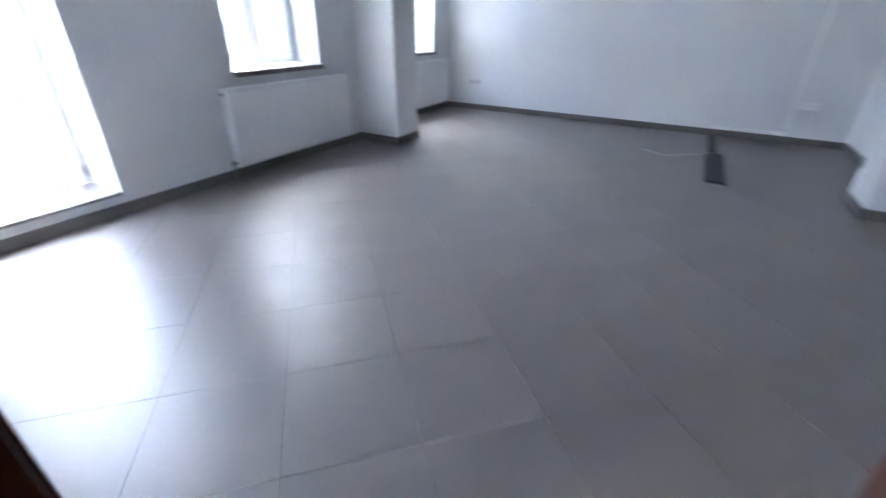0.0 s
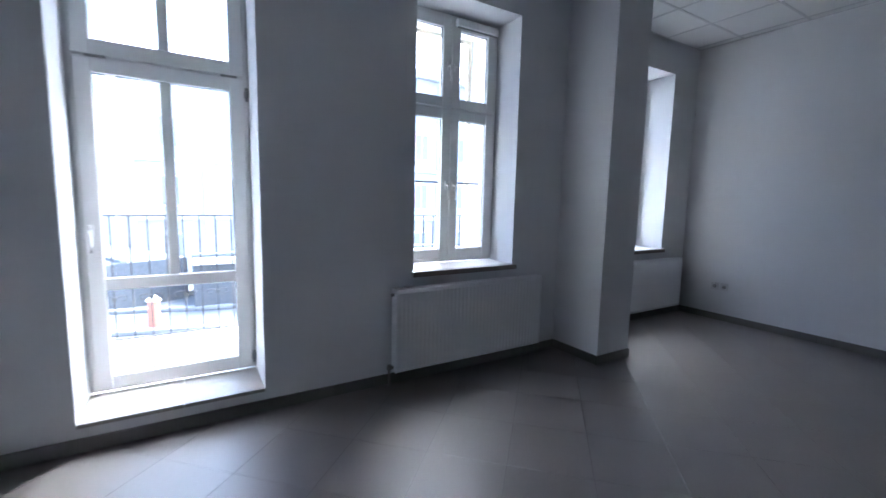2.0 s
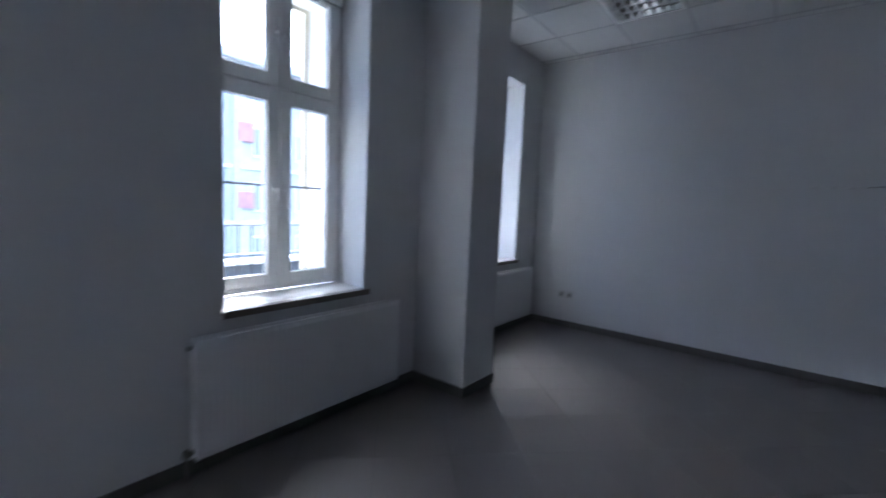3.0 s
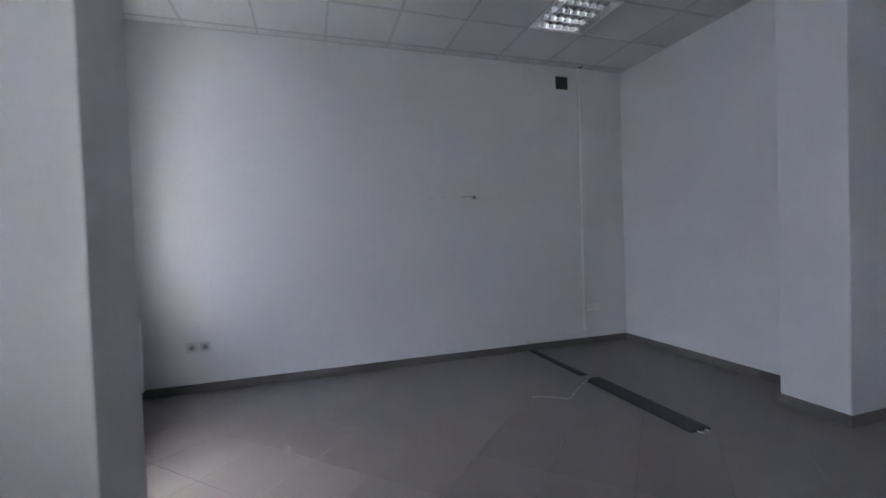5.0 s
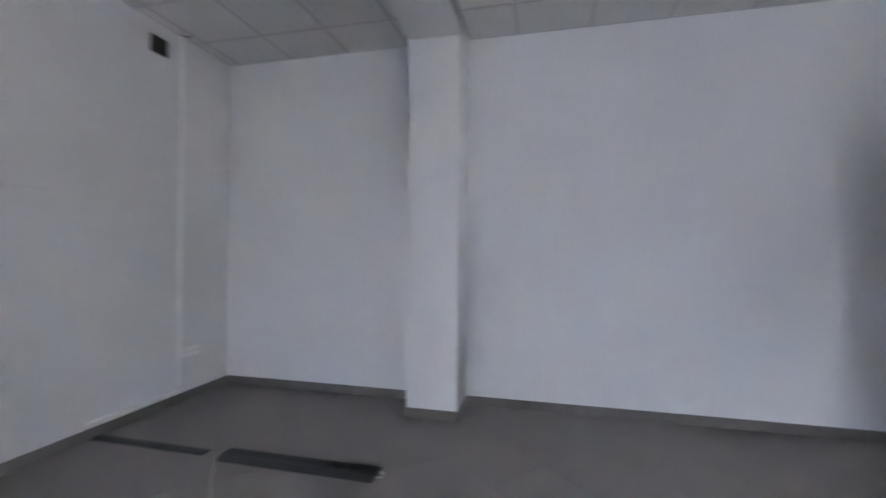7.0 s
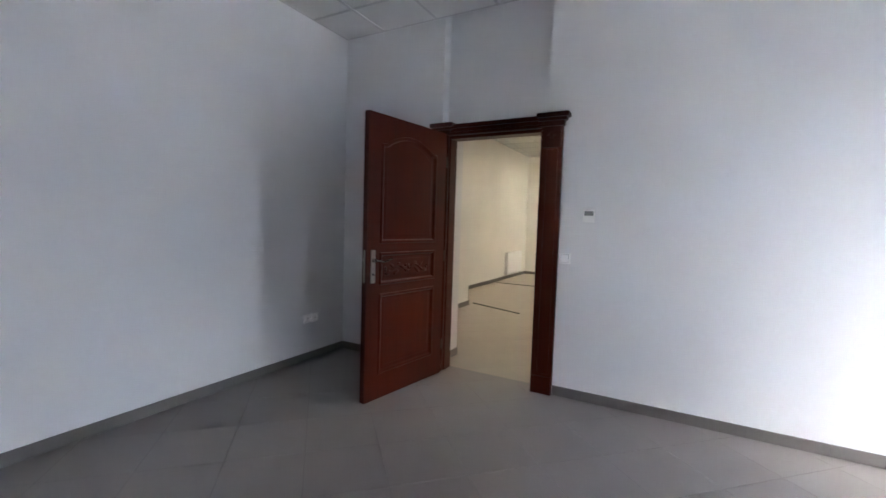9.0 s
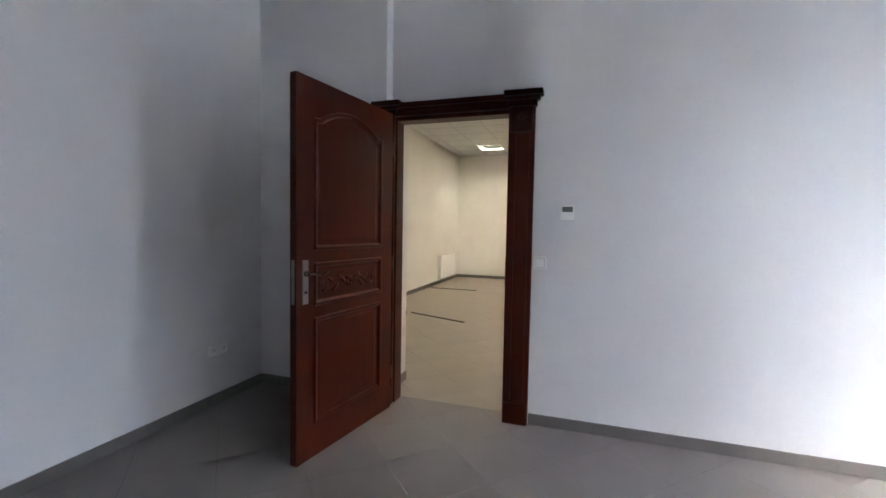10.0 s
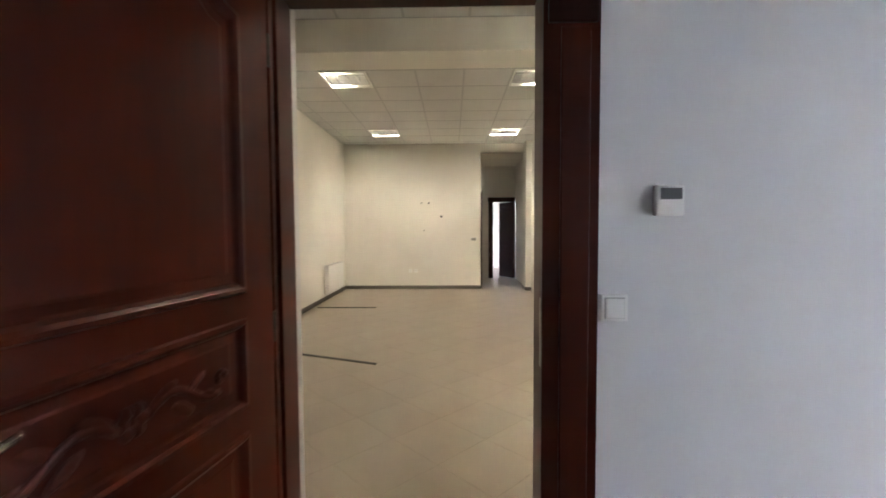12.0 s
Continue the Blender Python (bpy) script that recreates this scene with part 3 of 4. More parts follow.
# carved spray on the middle panel
bm = bmesh.new()
mu, mz = LW / 2 + 0.02, 0.958
for s in (-1, 1):
    bm_tube(bm, [(mu + s * (0.03 + 0.20 * k / 12), 0.004, mz + 0.028 * math.sin(k / 12 * 5.2) - 0.006) for k in range(13)], 0.009, 8)
    for k, (du, dz, a) in enumerate(((0.07, 0.022, 0.5), (0.12, -0.026, -0.6), (0.16, 0.020, 0.5), (0.20, -0.022, -0.4))):
        m = Matrix.Translation((mu + s * du, 0.004, mz + dz)) @ Matrix.Rotation(-s * a, 4, 'Y') @ Matrix.Diagonal((0.040 - 0.006 * k, 0.006, 0.015 - 0.002 * k, 1))
        bmesh.ops.create_uvsphere(bm, u_segments=12, v_segments=8, radius=1, matrix=m)
    bm_tube(bm, [(mu + s * (0.235 + 0.018 * math.cos(a) * (1 - a / 8)), 0.004, mz + 0.02 * math.sin(a) * (1 - a / 8)) for a in np.linspace(0, 5, 12)], 0.006, 6)
for a in range(6):
    m = Matrix.Translation((mu + 0.022 * math.cos(a * math.pi / 3), 0.004, mz + 0.022 * math.sin(a * math.pi / 3))) @ Matrix.Diagonal((0.014, 0.010, 0.014, 1))
    bmesh.ops.create_uvsphere(bm, u_segments=10, v_segments=8, radius=1, matrix=m)
for v in bm.verts:
    v.co.y = -0.0085 + (v.co.y + 0.0085) * 0.6
part("carving", bm, WOOD, leaf, "carved leaf spray", True)
# lock furniture
hu = LW - 0.060
for side in (0, 1):
    f = (lambda y: y) if side == 0 else (lambda y: -LT - y)
    bm = bmesh.new()
    bm_box(bm, hu - 0.021, f(0.0), 0.866, hu + 0.021, f(0.006), 1.103, bevel=0.003)
    plate = part("handle_plate", bm, STEEL, leaf, "worn steel handle plate")
    bm = bmesh.new()
    bm_rod(bm, (hu, f(0.006), 1.03), (hu, f(0.03), 1.03), 0.015, 16)
    bm_tube(bm, [(hu, f(0.028), 1.03), (hu, f(0.050), 1.03), (hu - 0.012, f(0.056), 1.03), (hu - 0.055, f(0.056), 1.020), (hu - 0.10, f(0.055), 1.030), (hu - 0.142, f(0.052), 1.040)], 0.007, 10)
    part("lever", bm, POLISHED, plate, "curved steel lever", True)
    bm = bmesh.new()
    bm_rod(bm, (hu, f(0.006), 0.93), (hu, f(0.009), 0.93), 0.009, 14)
    part("keyhole", bm, SEAL, plate, "dark keyhole")
bm = bmesh.new()
bm_box(bm, LW - 0.001, -0.034, 0.870, LW + 0.002, -0.014, 1.105, bevel=0.001)
bm_box(bm, LW, -0.030, 1.02, LW + 0.012, -0.018, 1.05, bevel=0.002)
part("lock_face", bm, STEEL, leaf, "steel lock face and latch")
for z in (0.25, 1.03, 1.83):
    bm = bmesh.new()
    bm_rod(bm, (-0.012, -0.006, z - 0.045), (-0.012, -0.006, z + 0.045), 0.008)
    part("hinge", bm, DARKBAR, leaf)


# ---- ceiling lamps ----
def louvre_lamp(cx, cy, z, label, group, size=0.545, lit=(), turn=False):
    lamp = thing("ceiling_light", label, "ceiling light", group, pose(cx, cy, z, 0, 0, 90 if turn else 0))
    h = size / 2
    bm = bmesh.new()
    w = 0.018
    for b in ((-h - 0.006, -h - 0.006, 0, -h + w, h + 0.006, 0.012), (h - w, -h - 0.006, 0, h + 0.006, h + 0.006, 0.012), (-h + w, -h - 0.006, 0, h - w, -h + w, 0.012), (-h + w, h - w, 0, h - w, h + 0.006, 0.012)):
        bm_box(bm, *b, bevel=0.002)
    part("frame", bm, PLASTIC, lamp)
    bm = bmesh.new()
    for b in ((-h, -h, 0.085, h, h, 0.09), (-h, -h, 0.012, -h + 0.004, h, 0.085), (h - 0.004, -h, 0.012, h, h, 0.085), (-h + 0.004, -h, 0.012, h - 0.004, -h + 0.004, 0.085), (-h + 0.004, h - 0.004, 0.012, h - 0.004, h, 0.085)):
        bm_box(bm, *b)
    part("housing", bm, PLASTIC, lamp)
    rows = 4
    pw = (size - 2 * w) / rows
    for i in range(rows):
        y0 = -h + w + i * pw
        bm = bmesh.new()
        bm_rod(bm, (-h + 0.02, y0 + pw / 2, 0.062), (h - 0.02, y0 + pw / 2, 0.062), 0.013, 12)
        part("tube", bm, LIT if i in lit else TUBE, lamp, "", True)
    for i in range(rows + 1):
        y0 = -h + w + i * pw
        bm = bmesh.new()
        prof = [(-0.002, 0.008), (0.002, 0.008), (0.006, 0.022), (0.016, 0.045), (0.022, 0.052), (-0.022, 0.052), (-0.016, 0.045), (-0.006, 0.022)]
        prof = [(min(max(y0 + dy, -h + 0.005), h - 0.005), dz) for dy, dz in prof]
        a = [bm.verts.new((-h + w, y, zz)) for y, zz in prof]
        b = [bm.verts.new((h - w, y, zz)) for y, zz in prof]
        for k in range(8):
            bm.faces.new((a[k], a[(k + 1) % 8], b[(k + 1) % 8], b[k]))
        part("reflector", bm, CHROME, lamp, "mirror-bright reflector")
    for j in range(1, 7):
        x = -h + w + j * (size - 2 * w) / 7
        for i in range(rows):
            y0 = -h + w + i * pw
            bm = bmesh.new()
            a = [bm.verts.new(c) for c in ((x - 0.001, y0 + 0.003, 0.009), (x - 0.001, y0 + pw - 0.003, 0.009), (x - 0.008, y0 + pw - 0.016, 0.045), (x - 0.008, y0 + 0.016, 0.045))]
            b = [bm.verts.new(c) for c in ((x + 0.001, y0 + 0.003, 0.009), (x + 0.001, y0 + pw - 0.003, 0.009), (x + 0.008, y0 + pw - 0.016, 0.045), (x + 0.008, y0 + 0.016, 0.045))]
            bm.faces.new(a)
            bm.faces.new(b[::-1])
            for k in range(4):
                bm.faces.new((a[k], b[k], b[(k + 1) % 4], a[(k + 1) % 4]))
            part("blade", bm, CHROME, lamp)
    return lamp


for (lx, ly), tr in zip(LAMPS, (True, True, True)):
    louvre_lamp(lx, ly, C - 0.006, "unlit square louvre lamp set in the ceiling", "room ceiling lamps", turn=tr)
for (lx, ly), lit in zip(HALL_LAMPS, ((0, 1), (2, 3), (0, 1, 2, 3), (0, 1, 2, 3), (0, 1, 2, 3))):
    louvre_lamp(lx, ly, HC - 0.013, "lit square louvre lamp in the hall ceiling", "hall ceiling lamps", lit=lit)


# ---- wall fittings ----
def socket(m, label, face=GREYPL, group="wall sockets", plate=PLASTIC):
    """Its back is at y = 0 and it looks along +y."""
    s = thing("socket", label, "socket", group, m)
    bm = bmesh.new()
    bm_box(bm, -0.041, 0, -0.041, 0.041, 0.009, 0.041, bevel=0.004)
    part("plate", bm, plate, s)
    bm = bmesh.new()
    bm_rod(bm, (0, 0.0085, 0), (0, 0.0100, 0), 0.022, 24)
    cup = part("cup", bm, face, s, "recessed cup")
    bm = bmesh.new()
    turn = [2 * math.pi * k / 24 for k in range(24)]
    loops = [[bm.verts.new((rr * math.cos(a), yy, rr * math.sin(a))) for a in turn] for rr, yy in ((0.029, 0.0085), (0.028, 0.014), (0.023, 0.014), (0.022, 0.0085))]
    for p, q in zip(loops, loops[1:]):
        for k in range(24):
            bm.faces.new((p[k], p[(k + 1) % 24], q[(k + 1) % 24], q[k]))
    part("rim", bm, plate, s)
    bm = bmesh.new()
    bm_rod(bm, (0, 0.010, 0.011), (0, 0.020, 0.011), 0.0028, 8)
    part("earth_pin", bm, STEEL, cup)
    for u in (-0.0095, 0.0095):
        bm = bmesh.new()
        bm_rod(bm, (u, 0.010, -0.004), (u, 0.0115, -0.004), 0.003, 8)
        part("hole", bm, SEAL, cup)
    return s


# grey cup colour here carries the shade inside the socket recess
for y in (4.39, 4.49):
    socket(pose(E, y, 0.388, 0, 0, 90), "white wall socket with shade painted grey in its cup", GREYPL, plate=PALEGREY)
for y in (0.41, 0.50):
    socket(pose(E, y, 0.412, 0, 0, 90), "white wall socket beside the cable duct", PLASTIC)
for x in (0.395, 0.485):
    socket(pose(x, 0, 0.392), "white wall socket in the door corner", PLASTIC)
socket(pose(0, 4.25, 0.365, 0, 0, -90), "white wall socket near the balcony door", PLASTIC)
for y in (0.80, 0.92):
    socket(pose(HW, y, 0.40, 0, 0, -90), "white wall socket on the hall end wall", PLASTIC)

th = thing("thermostat", "white wall thermostat with dark display", "thermostat", m=pose(0, 2.382, 1.405))
box_part("body", (0, -0.042, -0.046, 0.024, 0.042, 0.046), PLASTIC, th, 0.004)
box_part("display", (0.0235, -0.031, 0.003, 0.0255, 0.033, 0.036), SCREEN, th, 0.0, "dark display")
for u in (-0.018, 0.0, 0.018):
    box_part("button", (0.0235, u - 0.006, -0.022, 0.0262, u + 0.006, -0.015), PLASTIC, th, 0.0008)

sw = thing("light_switch", "white light switch beside the door frame", "light switch", m=pose(0, 2.222, 1.08))
box_part("plate", (0, -0.041, -0.041, 0.020, 0.041, 0.041), PLASTIC, sw, 0.004)
box_part("rocker", (0.0195, -0.028, -0.030, 0.027, 0.028, 0.030), PLASTIC, sw, 0.003)
# grey sheet stands in for the thin shadow round the rocker
box_part("rocker_shade", (0.0195, -0.030, -0.032, 0.0206, 0.030, 0.032), GREYPL, sw, 0.0, "grey border painted as shadow round the rocker")

vent = thing("wall_vent", "dark brown air vent high on the wall", "vent", m=pose(E, 0.795, 2.915))
box_part("frame", (-0.016, -0.072, -0.068, 0, 0.072, 0.068), DARKBAR, vent, 0.004)
for k in range(6):
    z = -0.05 + k * 0.02
    box_part("slat", (-0.022, -0.062, z - 0.006, -0.015, 0.062, z + 0.006), BLACKPL, vent, 0.001)

clipt = thing("cable_end", "short dark cable end under the ceiling edge", "cable", m=pose(6.0, 0.575, C))
bm = bmesh.new()
bm_tube(bm, [(0.0, 0.0, 0.0), (0.0, 0.005, -0.012), (0.01, 0.02, -0.02), (0.02, 0.045, -0.018)], 0.006, 6)
part("strand", bm, DARKBAR, clipt)

duct = thing("cable_duct", "white plastic cable duct running down the wall", "cable duct", m=pose(E, 0, 0))
box_part("upright", (-0.014, 0.565, 0.15, 0, 0.590, C), PLASTIC, duct, 0.002)
box_part("base_run", (-0.020, 0.565, 0.082, 0, 1.30, 0.122), PLASTIC, duct, 0.002)

chase = thing("wire_outlet", "bare wire end in a plastered wall chase", "wire", m=pose(E, 1.872, 1.660))
bm = bmesh.new()
bm_box(bm, -0.0015, -0.30, -0.012, 0.0, 0.50, 0.012)
part("plaster_patch", bm, PLASTER, chase, "pale plaster strip")
bm = bmesh.new()
bm_rod(bm, (-0.012, 0.0, 0.0), (0.0, 0.0, 0.0), 0.022, 16)
part("box", bm, GREYPL, chase, "grey open junction box")
bm = bmesh.new()
bm_tube(bm, [(-0.012, 0.0, 0), (-0.03, 0.03, 0.004), (-0.03, 0.08, 0.006), (-0.022, 0.14, 0.0)], 0.0025, 6)
part("wire", bm, DARKBAR, chase)

for y, z, r in ((1.22, 1.90, 0.022), (1.05, 1.90, 0.016), (1.49, 1.60, 0.03), (1.11, 1.29, 0.014)):
    hole = thing("wall_plug", "grey plastic plug set in the hall wall", "wall plug", "plugs in the hall", pose(HW, y, z))
    bm = bmesh.new()
    bm_rod(bm, (0, 0, 0), (0.006, 0, 0), r, 12)
    part("rim", bm, GREYPL, hole)
    bm = bmesh.new()
    bm_rod(bm, (0.003, 0, 0), (0.0075, 0, 0), r * 0.5, 10)
    part("bore", bm, SEAL, hole)
hsw = thing("light_switch", "white light switch on the hall end wall", "light switch", m=pose(HW, 2.2, 1.10))
box_part("plate", (0, -0.07, -0.04, 0.009, 0.07, 0.04), PLASTIC, hsw, 0.003)
box_part("rocker", (0.0085, -0.055, -0.03, 0.013, 0.055, 0.03), GREYPL, hsw, 0.002)


# ---- things on the floor ----
def ribbed_strip(name, length, width, h, ribs, mat, label, m, category="cable cover"):
    o = thing(name, label, category, m=m)
    bm = bmesh.new()
    n = 24
    rows = []
    for x in (0, length):
        rows.append([bm.verts.new((x, -width / 2 + width * k / n, max(0.002, h * min(1, 5 * min(k, n - k) / n)) + (0.0025 if ribs and k % 2 else 0))) for k in range(n + 1)])
    for k in range(n):
        bm.faces.new((rows[0][k], rows[1][k], rows[1][k + 1], rows[0][k + 1]))
    lo = [[bm.verts.new((x, s * width / 2, 0)) for s in (-1, 1)] for x in (0, length)]
    for x in (0, 1):
        bm.faces.new([lo[x][0], *rows[x], lo[x][1]])
    bm.faces.new((lo[0][0], lo[0][1], lo[1][1], lo[1][0]))
    bm.faces.new((lo[0][0], lo[1][0], rows[1][0], rows[0][0]))
    bm.faces.new((lo[0][1], rows[0][n], rows[1][n], lo[1][1]))
    part("ramp", bm, mat, o)
    return o


c1 = ribbed_strip("cable_cover", 1.02, 0.165, 0.022, True, BLACKPL, "wide black ribbed rubber cable cover on the floor", pose(5.04, 1.245, 0, 0, 0, 180))
bm = bmesh.new()
bm_box(bm, 0.0, -0.006, 0.0235, 1.02, 0.006, 0.0275, bevel=0.001)
part("channel_lid", bm, SEAL, c1, "dark lid seam")
for s in (-1, 1):
    bm = bmesh.new()
    bm_tube(bm, [(1.01, s * 0.03, 0.008), (1.035, s * 0.032, 0.006), (1.055, s * 0.018, 0.005)], 0.003, 6)
    part("wire", bm, PALEGREY, c1, "white wire end")
ribbed_strip("cable_cover", 0.89, 0.075, 0.014, False, BLACKPL, "narrow black rubber cable cover meeting the wall", pose(6.065, 1.255, 0, 0, 0, 180))
wire = thing("loose_wire", "thin white loose wire lying on the floor", "wire", m=pose(0, 0, 0.004))
bm = bmesh.new()
bm_tube(bm, [(5.09, 1.26, 0.004), (5.02, 1.36, 0.0), (4.90, 1.52, 0.0), (4.79, 1.64, 0.0), (4.76, 1.70, 0.001), (4.80, 1.77, 0.008), (4.87, 1.84, 0.002), (4.885, 1.875, 0.0), (4.90, 1.92, 0.0)], 0.0017, 6)
part("strand", bm, PALEGREY, wire, "", True)
ribbed_strip("floor_strip", 0.98, 0.04, 0.012, False, DARKBAR, "dark metal strip screwed to the hall floor", pose(-3.10, 0.06, 0, 0, 0, 69.5), "floor strip")
ribbed_strip("floor_strip", 1.0, 0.04, 0.012, False, DARKBAR, "dark metal strip lying before the hall radiator", pose(-5.73, -0.56, 0, 0, 0, 90), "floor strip")

# ---- doors of the passage ----
pd = tagged(new("door_3"), "dark wooden door frame at the passage end", "door frame", kind="structure")
box_part("casing", (-10.02, 2.70, 0, -9.97, 2.82, 2.14), DARKWOOD, pd, 0.006)
box_part("casing", (-10.02, 3.34, 0, -9.97, 3.41, 2.14), DARKWOOD, pd, 0.006)
box_part("head", (-10.02, 2.68, 2.04, -9.955, 3.41, 2.16), DARKWOOD, pd, 0.006)
pl = thing("door", "dark wooden door standing half open in the passage", "door", m=pose(-9.99, 3.36, 0.008, 0, 0, 212))
bm = bmesh.new()
bm_box(bm, -0.02, 0.0, 0.0, 0.02, 0.04, 2.03, bevel=0.003)
bm_box(bm, 0.0, 0.0, 0.0, 0.55, 0.04, 2.03, bevel=0.004)
part("slab", bm, DARKWOOD, pl)
for a, b in ((0.15, 0.85), (1.0, 1.9)):
    box_part("panel", (0.09, -0.006, a, 0.46, 0.046, b), DARKWOOD, pl, 0.006)
sd = tagged(new("door_4"), "dark wooden door frame on the passage side wall", "door frame", kind="structure")
box_part("casing", (-8.30, 2.36, 0, -8.20, 2.40, 2.14), DARKWOOD, sd, 0.006)
box_part("casing", (-9.20, 2.36, 0, -9.10, 2.40, 2.14), DARKWOOD, sd, 0.006)
box_part("head", (-9.20, 2.36, 2.04, -8.20, 2.405, 2.16), DARKWOOD, sd, 0.006)
box_part("slab", (-9.10, 2.361, 0, -8.30, 2.375, 2.04), DARKWOOD, sd, 0.003)

# ---- outside ----
structure("ground", [(-400, -400, -5.2, 400, 400, -5.0)], GROUND, "wet asphalt ground far below", "ground")
structure("balcony", [(-3, OUT + 0.03, -0.15, 8, 6.45, 0.06)], SNOW, "snow-white balcony slab outside the door", "balcony")
rail = thing("balcony_railing", "dark iron balcony railing with scrollwork", "railing")
RY = 6.32
for z, r in ((1.12, 0.009), (0.09, 0.010), (0.52, 0.007)):
    bm = bmesh.new()
    bm_box(bm, -3, RY - r, z - r * 0.7, 8, RY + r, z + r * 0.7, bevel=0.003)
    part("rail", bm, IRON, rail)
for k in range(87):
    x = -2.9 + k * 0.125
    bm = bmesh.new()
    bm_box(bm, -0.006, -0.006, 0.06 if k % 4 == 0 else 0.09, 0.006, 0.006, 1.12)
    o = part("baluster", bm, IRON, rail)
    o.location = (x, RY, 0)
    if k % 2:
        continue
    bm = bmesh.new()
    for s in (-1, 1):
        bm_tube(bm, [(s * (0.055 - 0.045 * math.cos(a) * (1 - a / 8)), 0, 0.43 + 0.035 * math.sin(a) * (1 - a / 8)) for a in np.linspace(0, 5.2, 12)], 0.005, 6)
    bm_rod(bm, (0, -0.012, 0.43), (0, 0.012, 0.43), 0.018, 10)
    part("scroll", bm, IRON, o)
guard = thing("window_guard", "thin iron guard bar outside the window", "window guard")
box_part("bar", (2.27, 5.14, 1.445, 3.14, 5.155, 1.46), IRON, guard, 0.002)


def roof(name, x0, x1, y0, y1, z, label, turn=0, at=(0, 0)):
    o = thing(name, label, "roof")
    box_part("deck", (x0, y0, z - 3.0, x1, y1, z), ROOFING, o, 0.02)
    box_part("snow_edge", (x0, y0 - 0.15, z, x1, y0 + 0.2, z + 0.12), SNOW, o, 0.03)
    for k in range(int((y1 - y0) / 1.6)):
        box_part("seam", (x0, y0 + 1.2 + k * 1.6, z, x1, y0 + 1.35 + k * 1.6, z + 0.09), SEAM, o, 0.02)
    o.matrix_basis = pose(*at, 0, 0, 0, turn)
    return o


roof("flat_roof", -16, 1.6, 9.5, 15.5, -1.2, "low blue-grey sheet roof with snowy seams", -13)
roof("flat_roof", 0.95, 24, 12.4, 14.5, -0.2, "low blue-grey sheet roof across the yard")
roof("annex_roof", -16, 4.7, -4.2, 0, -0.2, "higher sheet roof running away across the yard", -62, (-1.35, 18.0))
ch = thing("chimney_pot", "orange roof vent with a white cap", "roof vent", m=pose(0.28, 11.5, -1.2))
bm = bmesh.new()
bmesh.ops.create_cone(bm, cap_ends=True, segments=20, radius1=0.11, radius2=0.095, depth=0.5, matrix=Matrix.Translation((0, 0, 0.25)))
part("pot", bm, ORANGE, ch)
bm = bmesh.new()
bmesh.ops.create_cone(bm, cap_ends=True, segments=20, radius1=0.13, radius2=0.04, depth=0.09, matrix=Matrix.Translation((0, 0, 0.545)))
part("cap", bm, SNOW, ch, "snowy cap")


def house(name, x0, x1, y, z1, mat, label, step=2.6, depth=10):
    h = thing(name, label, "building", "buildings across the yard")
    box_part("wall", (x0, y, -5, x1, y + depth, z1), mat, h, 0.05)
    box_part("roof", (x0 - 0.4, y - 0.4, z1, x1 + 0.4, y + depth, z1 + 0.5), SNOW, h, 0.08)
    nx = int((x1 - x0 - 1) / step)
    for i in range(nx + 1):
        px = x0 + (x1 - x0) * i / nx
        box_part("pilaster", (px - 0.28, y - 0.14, -5, px + 0.28, y - 0.001, z1 - 0.3), FARWALL, h, 0.03)
    z = -2.6
    while z < z1 - 2:
        box_part("string_course", (x0, y - 0.10, z - 0.75, x1, y - 0.002, z - 0.55), SNOW, h, 0.02)
        for i in range(nx):
            cx = x0 + (x1 - x0) * (i + 0.5) / nx
            w = box_part("window", (cx - 0.5, y - 0.05, z, cx + 0.5, y + 0.03, z + 1.75), PVC, h, 0.02)
            for s in (-1, 1):
                box_part("pane", (cx + s * 0.235 - 0.19, y - 0.07, z + 0.1, cx + s * 0.235 + 0.19, y - 0.045, z + 1.65), FARGLASS, w, 0.0)
        z += 3.2
    return h


house("apartment_house", -26, -1.9, 24, 14, FARWALL2, "tall grey-blue apartment house with window rows")
house("apartment_house", -1.7, 9.5, 30, 7.5, FARWALL, "pale rendered apartment house across the yard")
long_house = house("apartment_house", 10, 30, 27, 9.0, FARWALL, "pale long apartment house with snowy roof and red panels")
for a, b in ((0.8, 1.75), (4.6, 5.7)):
    box_part("panel", (12.86, 26.83, a, 13.8, 26.99, b), RED, long_house, 0.02, "faded red facade panel")


# ---- floor tiles ----
def clip(poly, axis, lim, keep_less):
    out = []
    for p, q in zip(poly, poly[1:] + poly[:1]):
        a, b = (p[axis] <= lim) == keep_less, (q[axis] <= lim) == keep_less
        if a:
            out.append(p)
        if a != b:
            s = (lim - p[axis]) / (q[axis] - p[axis])
            out.append((p[0] + (q[0] - p[0]) * s, p[1] + (q[1] - p[1]) * s))
    return out


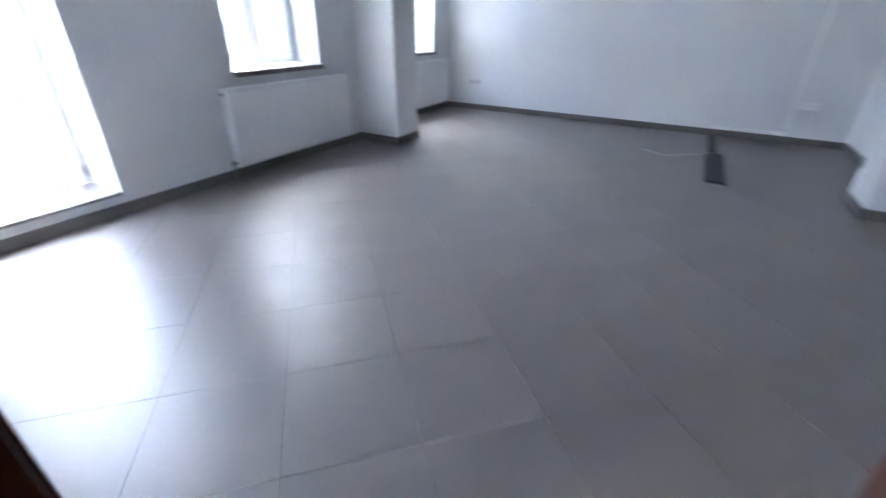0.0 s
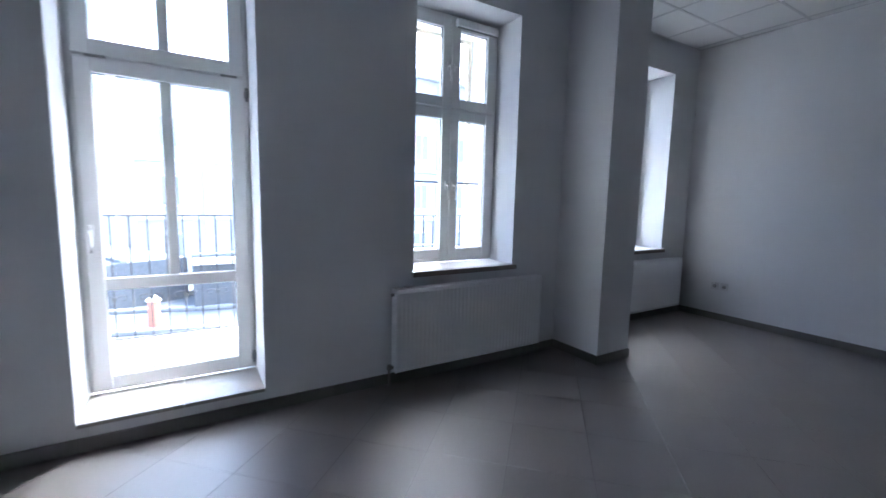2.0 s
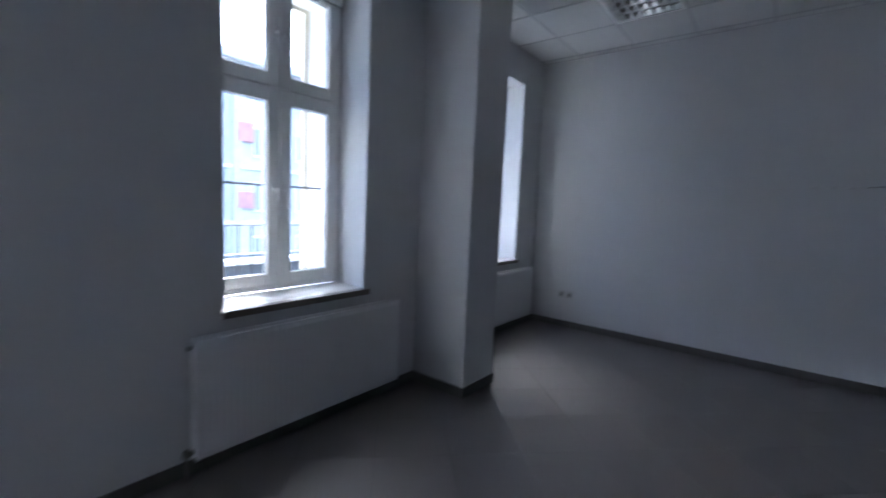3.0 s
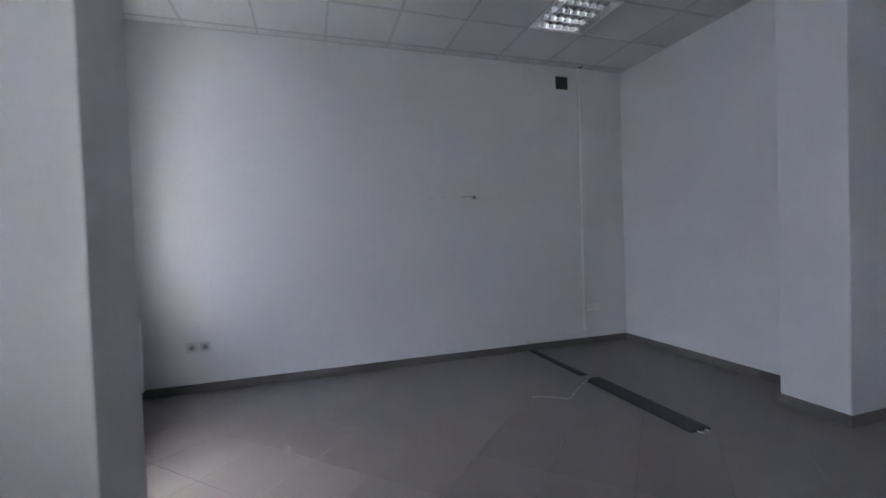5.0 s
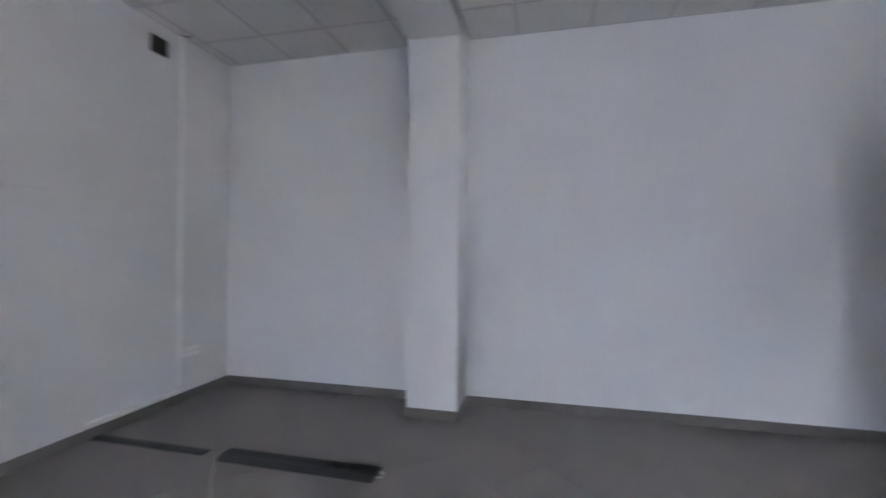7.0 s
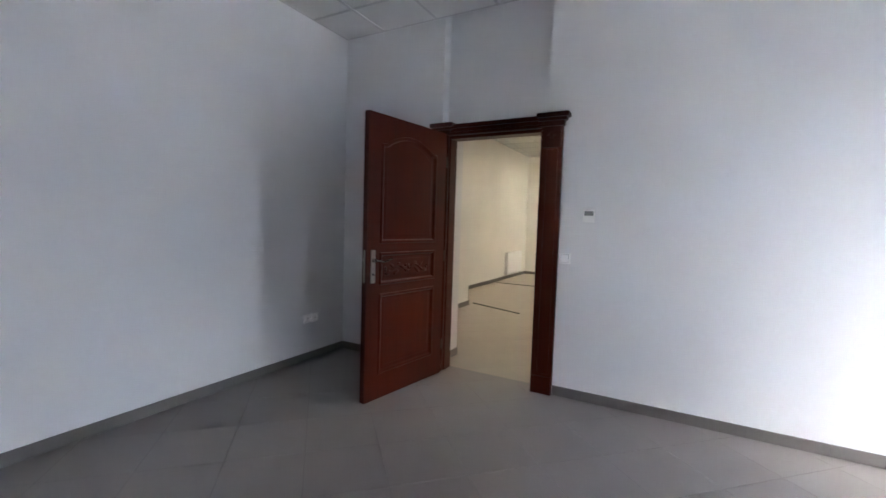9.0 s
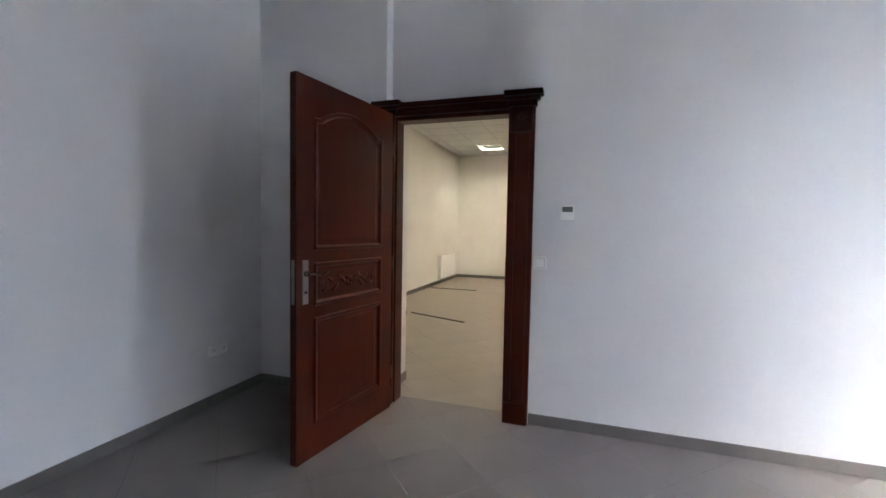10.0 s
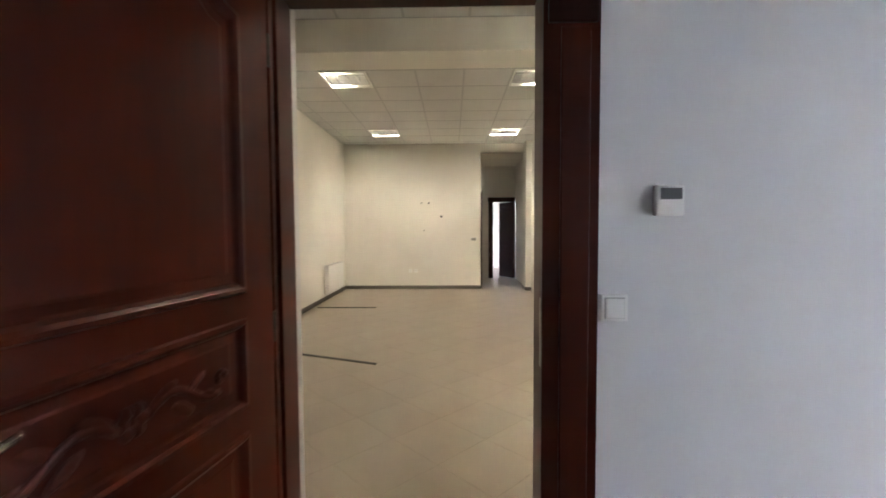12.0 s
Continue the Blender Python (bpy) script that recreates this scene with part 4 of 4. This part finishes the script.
def prism(pts, name, mat, grout):
    n = len(pts)
    verts = [(x, y, 0) for x, y in pts] + [(x, y, -0.011) for x, y in pts]
    faces = [tuple(range(n))] + [(k, n + k, n + (k + 1) % n, (k + 1) % n) for k in range(n)]
    me = bpy.data.meshes.new(name)
    me.from_pydata(verts, [], faces)
    me.materials.append(mat)
    me.materials.append(grout)
    for p in list(me.polygons)[1:]:
        p.material_index = 1
    return me


def tiled_floor(name, x0, x1, y0, y1, ps, pd_, pitch, mat, label, grout=GROUT):
    """Square tiles laid on the diagonal; ps, pd_: one joint's x + y and y - x."""
    bm = bmesh.new()
    bm_box(bm, x0, y0, -0.0118, x1, y1, -0.004)
    fl = tagged(mesh_object(name, bm, grout), label, "floor", kind="structure")
    g = 0.0024
    half = pitch / 2 - g / 2
    whole = prism([(0, -half), (half, 0), (0, half), (-half, 0)], "tile", mat, grout)
    for i in range(-40, 40):
        for j in range(-40, 40):
            s, d = ps + (i + 0.5) * pitch, pd_ + (j + 0.5) * pitch
            cx, cy = (s - d) / 2, (s + d) / 2
            if not (x0 - half < cx < x1 + half and y0 - half < cy < y1 + half):
                continue
            poly = [(cx, cy - half), (cx + half, cy), (cx, cy + half), (cx - half, cy)]
            cut = poly
            for ax, lim, less in ((0, x1, True), (0, x0, False), (1, y1, True), (1, y0, False)):
                if len(cut) > 2:
                    cut = clip(cut, ax, lim, less)
            if len(cut) < 3:
                continue
            area = abs(sum(p[0] * q[1] - q[0] * p[1] for p, q in zip(cut, cut[1:] + cut[:1]))) / 2
            if area < 0.002:
                continue
            if area > 2 * half * half - 1e-5:
                o = new("tile", whole)
                o.location = (cx, cy, 0)
            else:
                mx, my = sum(p[0] for p in cut) / len(cut), sum(p[1] for p in cut) / len(cut)
                o = new("tile", prism([(p[0] - mx, p[1] - my) for p in cut], "cut_tile", mat, grout))
                o.location = (mx, my, 0)
            o.parent = fl


tiled_floor("floor", -0.13, E, 0, NB, 3.385, 1.925, 0.587, TILE, "taupe matt porcelain floor tiles laid diagonally")
tiled_floor("floor_hall", HW, -0.132, HS, HN, 0.64, 2.06, 0.587, HALLTILE, "beige porcelain hall tiles laid diagonally", HALLGROUT)
structure("floor_passage", [(-13.0, 1.0, -0.01, HW - 0.001, 4.8, 0)], HALLTILE, "beige tiled floor of the passage", "floor")
